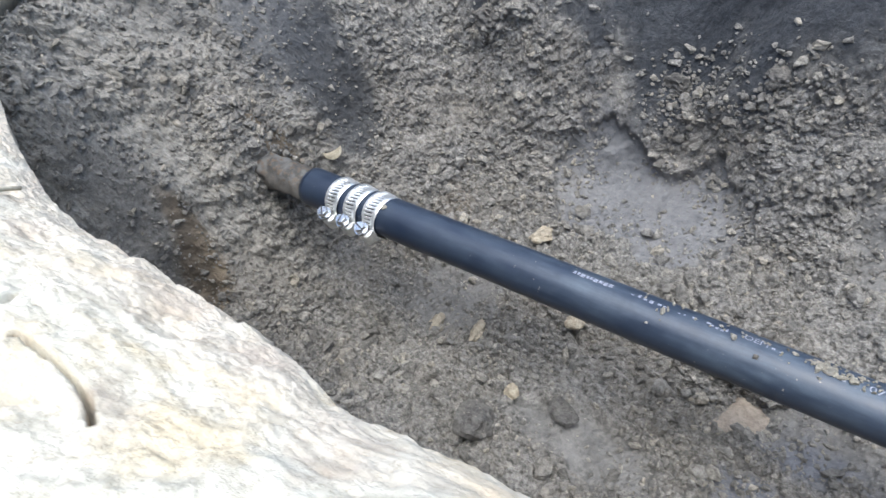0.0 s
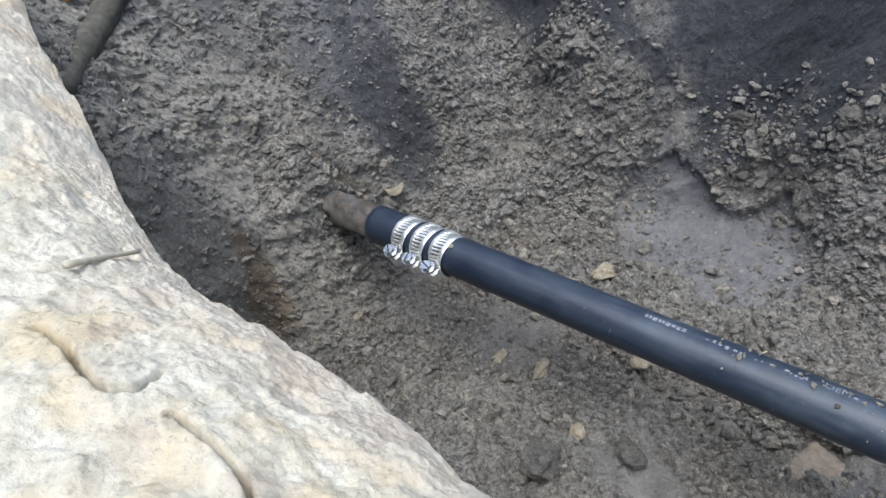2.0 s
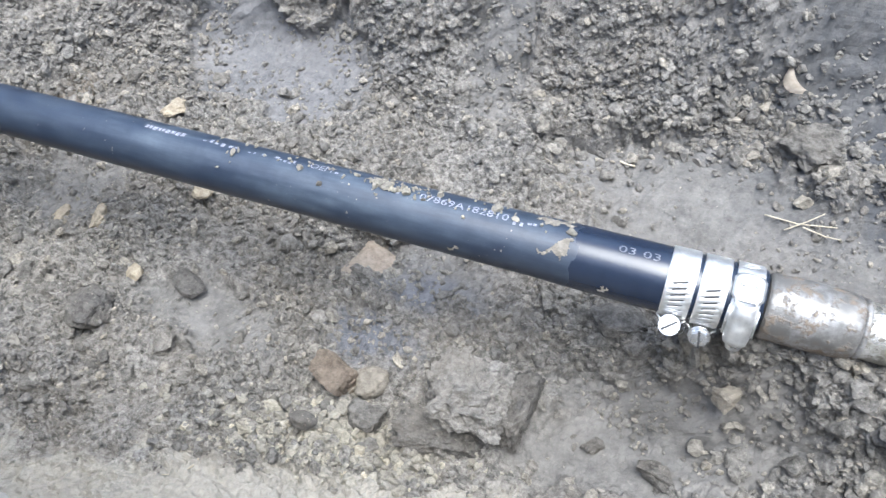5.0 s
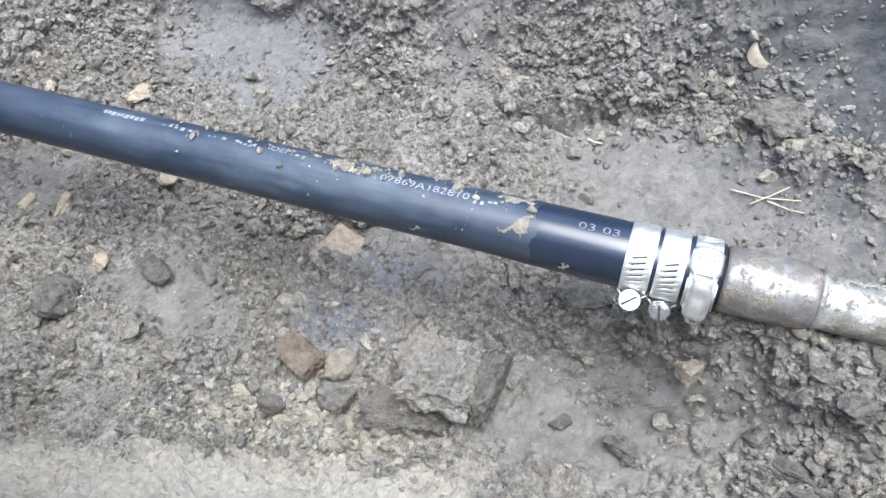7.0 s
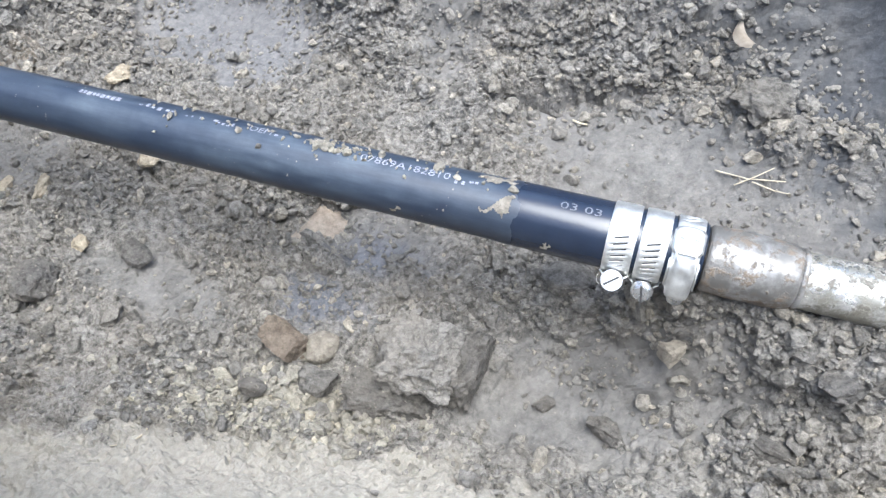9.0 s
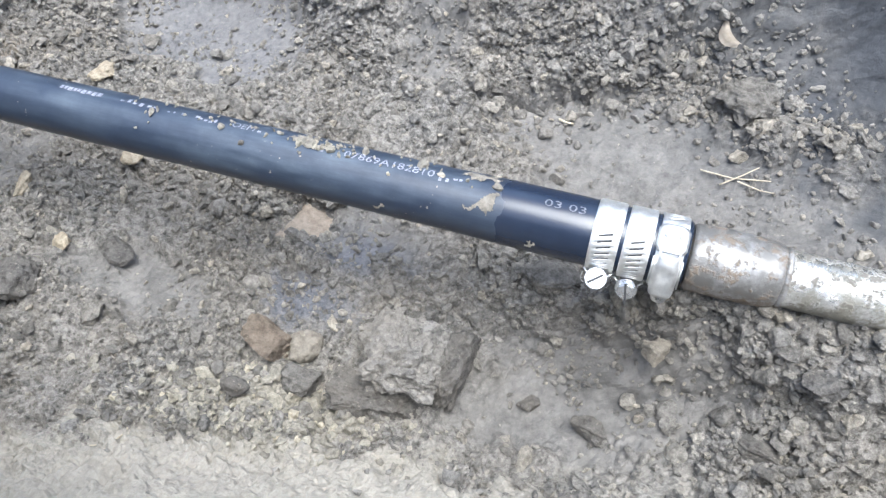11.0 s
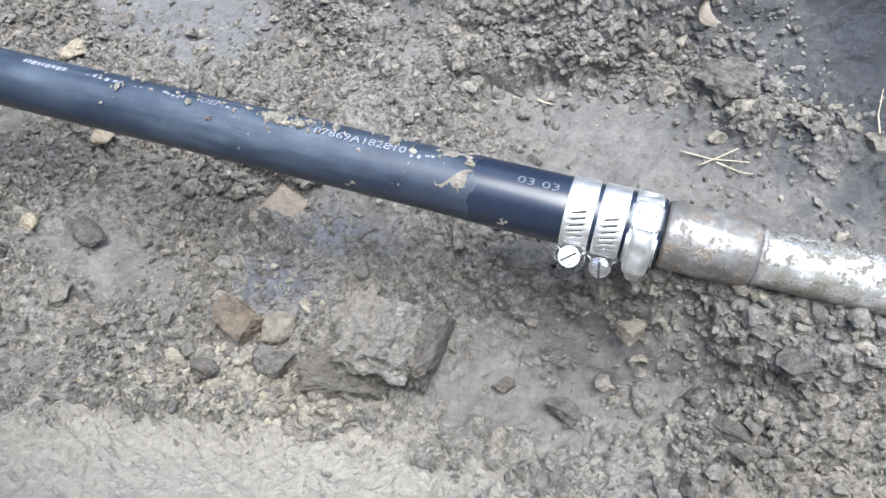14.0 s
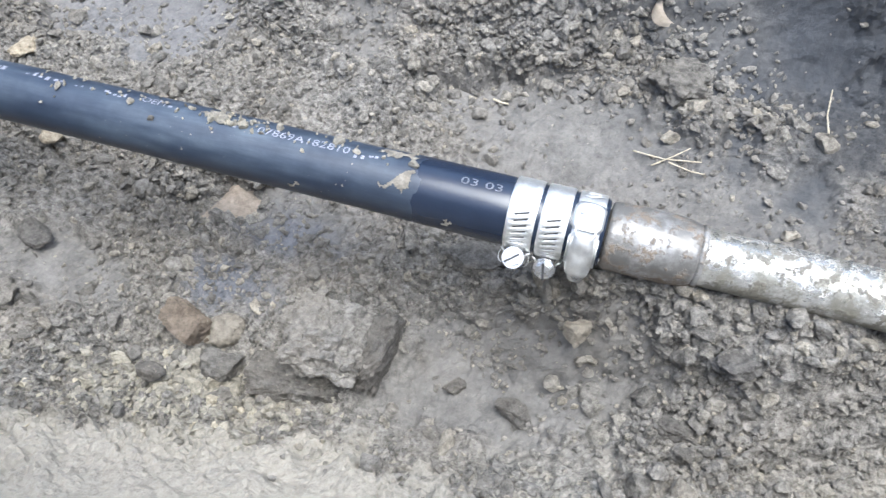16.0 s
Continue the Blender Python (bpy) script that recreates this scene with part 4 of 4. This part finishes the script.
def crumbs(name, n, place, sizes, material, seed, sub=1, sink=0.32):
    """Many small lumps, joined: place gives x, y and height for arrays of chance numbers."""
    r = np.random.RandomState(seed)
    bases = []
    for k in range(8):
        me = stone_mesh(seed * 31 + k, sub, 0.35, (1.0, 0.62 + 0.05 * (k % 5), 0.5 + 0.06 * (k % 4)), material, 0.42, 7)
        co = np.empty(len(me.vertices) * 3)
        me.vertices.foreach_get("co", co)
        tri = np.empty(len(me.polygons) * 3, np.int64)
        me.polygons.foreach_get("vertices", tri)
        bases.append((co.reshape(-1, 3), tri.reshape(-1, 3)))
        bpy.data.meshes.remove(me)
    P = place(r, n)
    n = len(P)
    s = sizes(r, n)
    q = r.normal(size=(n, 4))
    q[:, 1:3] *= 0.35
    q /= np.linalg.norm(q, axis=1)[:, None]
    w, x, y, z = q.T
    R = np.stack([1 - 2 * (y * y + z * z), 2 * (x * y - w * z), 2 * (x * z + w * y), 2 * (x * y + w * z), 1 - 2 * (x * x + z * z), 2 * (y * z - w * x), 2 * (x * z - w * y), 2 * (y * z + w * x), 1 - 2 * (x * x + y * y)], -1).reshape(-1, 3, 3)
    V, F, o = [], [], 0
    for k, (co, tri) in enumerate(bases):
        sel = np.arange(n) % 8 == k
        m = sel.sum()
        vv = np.einsum("nij,vj->nvi", R[sel], co) * s[sel][:, None, None] + P[sel][:, None, :] + np.array([0, 0, 1]) * (s[sel] * (0.5 - sink))[:, None, None]
        V.append(vv.reshape(-1, 3))
        F.append((tri[None] + (np.arange(m) * len(co))[:, None, None] + o).reshape(-1, 3))
        o += m * len(co)
    V, F = np.concatenate(V), np.concatenate(F)
    me = bpy.data.meshes.new(name)
    me.vertices.add(len(V))
    me.vertices.foreach_set("co", V.ravel())
    me.loops.add(F.size)
    me.loops.foreach_set("vertex_index", F.ravel())
    me.polygons.add(len(F))
    me.polygons.foreach_set("loop_start", np.arange(len(F)) * 3)
    me.polygons.foreach_set("use_smooth", np.zeros(len(F), bool))
    me.update(calc_edges=True)
    me.materials.append(material)
    return new(name, me)


def over_floor(r, n):
    x, y = r.uniform(-0.72, 0.62, n * 3), r.uniform(-0.24, 0.36, n * 3)
    z = zones(x, y)
    patch = 1 / (1 + np.exp(-6 * fbm(x, y, 0 * x + 3, 11.0, 3)))
    ok = r.uniform(size=n * 3) < (0.12 + 0.88 * patch) * (1 - 0.98 * z[0]) * (1 - 0.97 * z[1]) * (z[2] < 0.45)
    x, y = x[ok][:n], y[ok][:n]
    return np.stack(surface(x, y), -1)


tagged(crumbs("soil_crumbs", 30000, over_floor, lambda r, n: np.minimum(0.0013 * (1 + r.pareto(2.8, n)), 0.004), CLODS, 3, 1), "fine loose crumbs of grey-brown soil over the pit floor", "soil crumbs", kind="stuff")
tagged(crumbs("soil_lumps", 7000, over_floor, lambda r, n: np.minimum(0.0030 * (1 + r.pareto(3.2, n)), 0.010), CLODS, 4, 2), "loose crumbs of grey-brown soil strewn over the pit floor", "soil crumbs", kind="stuff")


def heaped(r, n):
    """Thicker drifts of lumps: round the buried pipe, under the hose, and along the slopes' feet."""
    spots = ((0.50, -0.03, 0.07, 0.022), (0.46, -0.10, 0.06, 0.02), (0.29, 0.02, 0.04, 0.02), (-0.03, 0.02, 0.06, 0.018), (0.02, 0.10, 0.09, 0.03), (-0.06, 0.17, 0.10, 0.025),
             (0.30, 0.25, 0.08, 0.02), (-0.28, 0.20, 0.04, 0.05), (0.17, -0.06, 0.03, 0.03), (-0.35, -0.10, 0.06, 0.04), (0.40, -0.16, 0.10, 0.02), (0.44, -0.03, 0.05, 0.02), (0.38, -0.01, 0.03, 0.015), (0.12, 0.20, 0.08, 0.02), (-0.385, 0.325, 0.035, 0.015), (-0.15, 0.34, 0.03, 0.012), (-0.03, 0.315, 0.04, 0.014), (-0.55, 0.02, 0.02, 0.02), (-0.60, -0.13, 0.03, 0.02), (0.40, 0.238, 0.035, 0.016), (0.46, 0.215, 0.03, 0.012), (0.33, 0.252, 0.03, 0.012), (-0.52, 0.0, 0.02, 0.02), (-0.375, 0.318, 0.035, 0.012))
    k = r.randint(len(spots), size=n)
    s = np.array(spots)[k]
    x, y = r.normal(s[:, 0], s[:, 2]), r.normal(s[:, 1], s[:, 3])
    return np.stack(surface(x, y), -1)


tagged(crumbs("lump_drifts", 6000, heaped, lambda r, n: np.minimum(0.0026 * (1 + r.pareto(2.6, n)), 0.011), CLODS, 6, 2), "drifts of crumbled grey clay lumps on the pit floor", "soil crumbs", kind="stuff")


def on_slopes(r, n):
    x, y = r.uniform(-0.74, 0.62, n * 6), r.uniform(-0.24, 0.40, n * 6)
    h = height(x, y)
    steep = np.hypot(height(x + 0.006, y) - h, height(x, y + 0.006) - h) / 0.006
    z = zones(x, y)
    ok = (steep > 0.5) & (z[2] < 0.45) & (r.uniform(size=n * 6) < (1 - 1.0 * z[1]) * (0.5 + 0.5 * np.tanh(2 + 4 * fbm(x, y, 0 * x + 3, 14.0, 3))))
    return np.stack(surface(x[ok][:n], y[ok][:n]), -1)


tagged(crumbs("slope_crumbs", 14000, on_slopes, lambda r, n: np.minimum(0.0019 * (1 + r.pareto(2.7, n)), 0.008), CLODS, 7, 1), "loose crumbs of soil clinging to the pit's slopes", "soil crumbs", kind="stuff")


def pale_heap(r, n):
    x = r.normal(0.085, 0.055, n)
    y = r.normal(-0.163 + 0.12 * x, 0.015, n)
    return np.stack(surface(x, y), -1)


tagged(crumbs("pale_crumbs", 700, pale_heap, lambda r, n: np.minimum(0.0024 * (1 + r.pareto(2.6, n)), 0.009), PALE, 5, 2), "pale yellowish grit and crumbs heaped at the bank's foot", "gravel", kind="stuff")


def on_hose(r, n):
    x = np.concatenate([r.normal(0.106, 0.015, n // 2), r.uniform(-0.06, 0.25, n - n // 2)])
    phi = np.where(np.arange(n) < n // 2, r.normal(-18, 9, n), r.normal(-14, 16, n))
    pts = [AXIS @ Vector(around(a, hose_radius(a) + 0.0004, p)) for a, p in zip(x, phi)]
    return np.array([tuple(p) for p in pts])


tagged(crumbs("hose_crumbs", 120, on_hose, lambda r, n: np.minimum(0.0012 * (1 + r.pareto(2.2, n)), 0.0048), PALE, 9, 2), "dry pale soil crumbs lying on the hose", "soil crumbs", kind="stuff")


def strand(name, points, r0, r1, material, label, category):
    """A thin tapering stalk through a few places, bowed and uneven."""
    pts = [Vector(p) for p in points]
    path = []
    for i in range(len(pts) - 1):
        for k in range(6):
            path.append(pts[i].lerp(pts[i + 1], k / 6))
    path.append(pts[-1])
    v, f, s = [], [], 8
    for i, p in enumerate(path):
        d = (path[min(i + 1, len(path) - 1)] - path[max(i - 1, 0)]).normalized()
        u = d.orthogonal().normalized()
        w = d.cross(u)
        r = r0 + (r1 - r0) * i / (len(path) - 1)
        r *= 1 + 0.2 * noise.noise(p * 90)
        for k in range(s):
            a = 2 * math.pi * k / s
            v.append(p + (u * math.cos(a) + w * math.sin(a)) * r)
    for i in range(len(path) - 1):
        for k in range(s):
            a, b = i * s + k, i * s + (k + 1) % s
            f.append((a, b, b + s, a + s))
    f += [tuple(range(s))[::-1], tuple(range(len(v) - s, len(v)))]
    return tagged(link_mesh(name, v, f, material), label, category)


def lying(points, lift=0.002):
    return [(x, y, surf1(x, y) + lift) for x, y in points]


strand("twig", lying([(0.380, 0.171), (0.408, 0.163), (0.440, 0.166)], 0.005), 0.0008, 0.0005, STRAW, "dry straw stalk lying across bare earth", "twig")
strand("twig", lying([(0.398, 0.156), (0.415, 0.165), (0.428, 0.176)], 0.006), 0.0007, 0.0005, STRAW, "short dry straw crossing another stalk", "twig")
strand("twig", lying([(0.412, 0.160), (0.432, 0.158), (0.444, 0.155)], 0.005), 0.0007, 0.0005, STRAW, "thin dry straw splinter on bare earth", "twig")
strand("grass_stalk", lying([(0.536, 0.205), (0.534, 0.225), (0.535, 0.250)], 0.006), 0.0009, 0.0005, STRAW, "pale dry grass stalk leaning on the slope", "grass stalk")
strand("grass_stalk", lying([(-0.635, -0.100), (-0.619, -0.111), (-0.607, -0.117)], 0.010), 0.0014, 0.0009, STRAW, "bent pale dry stalk on the pit's slope", "grass stalk")
strand("root_fibre", lying([(-0.012, -0.190), (-0.006, -0.203), (-0.012, -0.216), (-0.025, -0.222)], 0.002), 0.0009, 0.0005, STRAW, "thin curled pale root fibre", "root")
strand("twig", lying([(-0.052, 0.085), (-0.040, 0.103)], 0.006), 0.0009, 0.0006, STRAW, "short dry straw behind the hose", "twig")
strand("twig", lying([(0.240, 0.207), (0.247, 0.205), (0.255, 0.206)], 0.004), 0.0012, 0.0010, STRAW, "stub of pale straw on smooth earth", "twig")
strand("root", [(-0.697, -0.01, 0.415), (-0.686, -0.056, 0.397), (-0.658, -0.108, 0.391), (-0.616, -0.153, 0.391)], 0.016, 0.014, ROOT, "dark thick root running down the pit's side", "root")


def curled_chip(name, x, y, length, wide, bend, rz, material, label, lift=0.005):
    bm = bmesh.new()
    rows = []
    for i in range(15):
        t = i / 14
        a = (t - 0.5) * bend
        w = wide * math.sin(math.pi * (0.12 + 0.8 * t)) ** 0.6
        rows.append([bm.verts.new((length / bend * math.sin(a), length / bend * (1 - math.cos(a)) + w * (c - 0.5), 0.25 * wide * (1 - (2 * c - 1) ** 2))) for c in (0, 0.25, 0.5, 0.75, 1)])
    for p, q in zip(rows, rows[1:]):
        for k in range(4):
            bm.faces.new((p[k], p[k + 1], q[k + 1], q[k]))
    bmesh.ops.solidify(bm, geom=list(bm.faces), thickness=0.0012)
    ob = part(name, bm, material)
    ob.matrix_world = pose(x, y, surf1(x, y) + lift, 25, 0, rz)
    return tagged(ob, label, "bark chip")


curled_chip("bark_chip", 0.376, 0.277, 0.034, 0.012, 1.5, -60, BARK, "curled tan chip of dry bark on the slope")
curled_chip("bark_chip", -0.510, 0.088, 0.028, 0.012, 1.9, 60, STRAW, "curled pale chip of bark above the hose end", 0.020)
strand("wood_splinter", [(-0.196, -0.3135, 0.5045), (-0.207, -0.2973, 0.4880), (-0.218, -0.2811, 0.4705)], 0.0017, 0.0011, STRAW, "pale wood splinter lying on the bank's edge", "splinter")
nub = new("nub", stone_mesh(77, 2, 0.5, (0.0028, 0.0024, 0.002), DARK_CLOD, 0.3))
nub.parent = hose
nub.location = around(0.0500, HOSE_R + 0.0006, 20)
tagged(nub, "dark mud nub stuck on the hose")
dab = new("mud_dab", stone_mesh(78, 2, 0.5, (0.0038, 0.0036, 0.0022), MUD, 0.3))
dab.parent = hose
dab.location = around(-0.334, HOSE_R + 0.0006, 14)
tagged(dab, "dab of pale dried mud at the clamp's edge")
place_stone("orange_scrap", 61, -0.703, -0.064, (0.012, 0.01, 0.006), ORANGE, "small bright orange scrap lodged in the earth", "scrap", 0.2, 20)
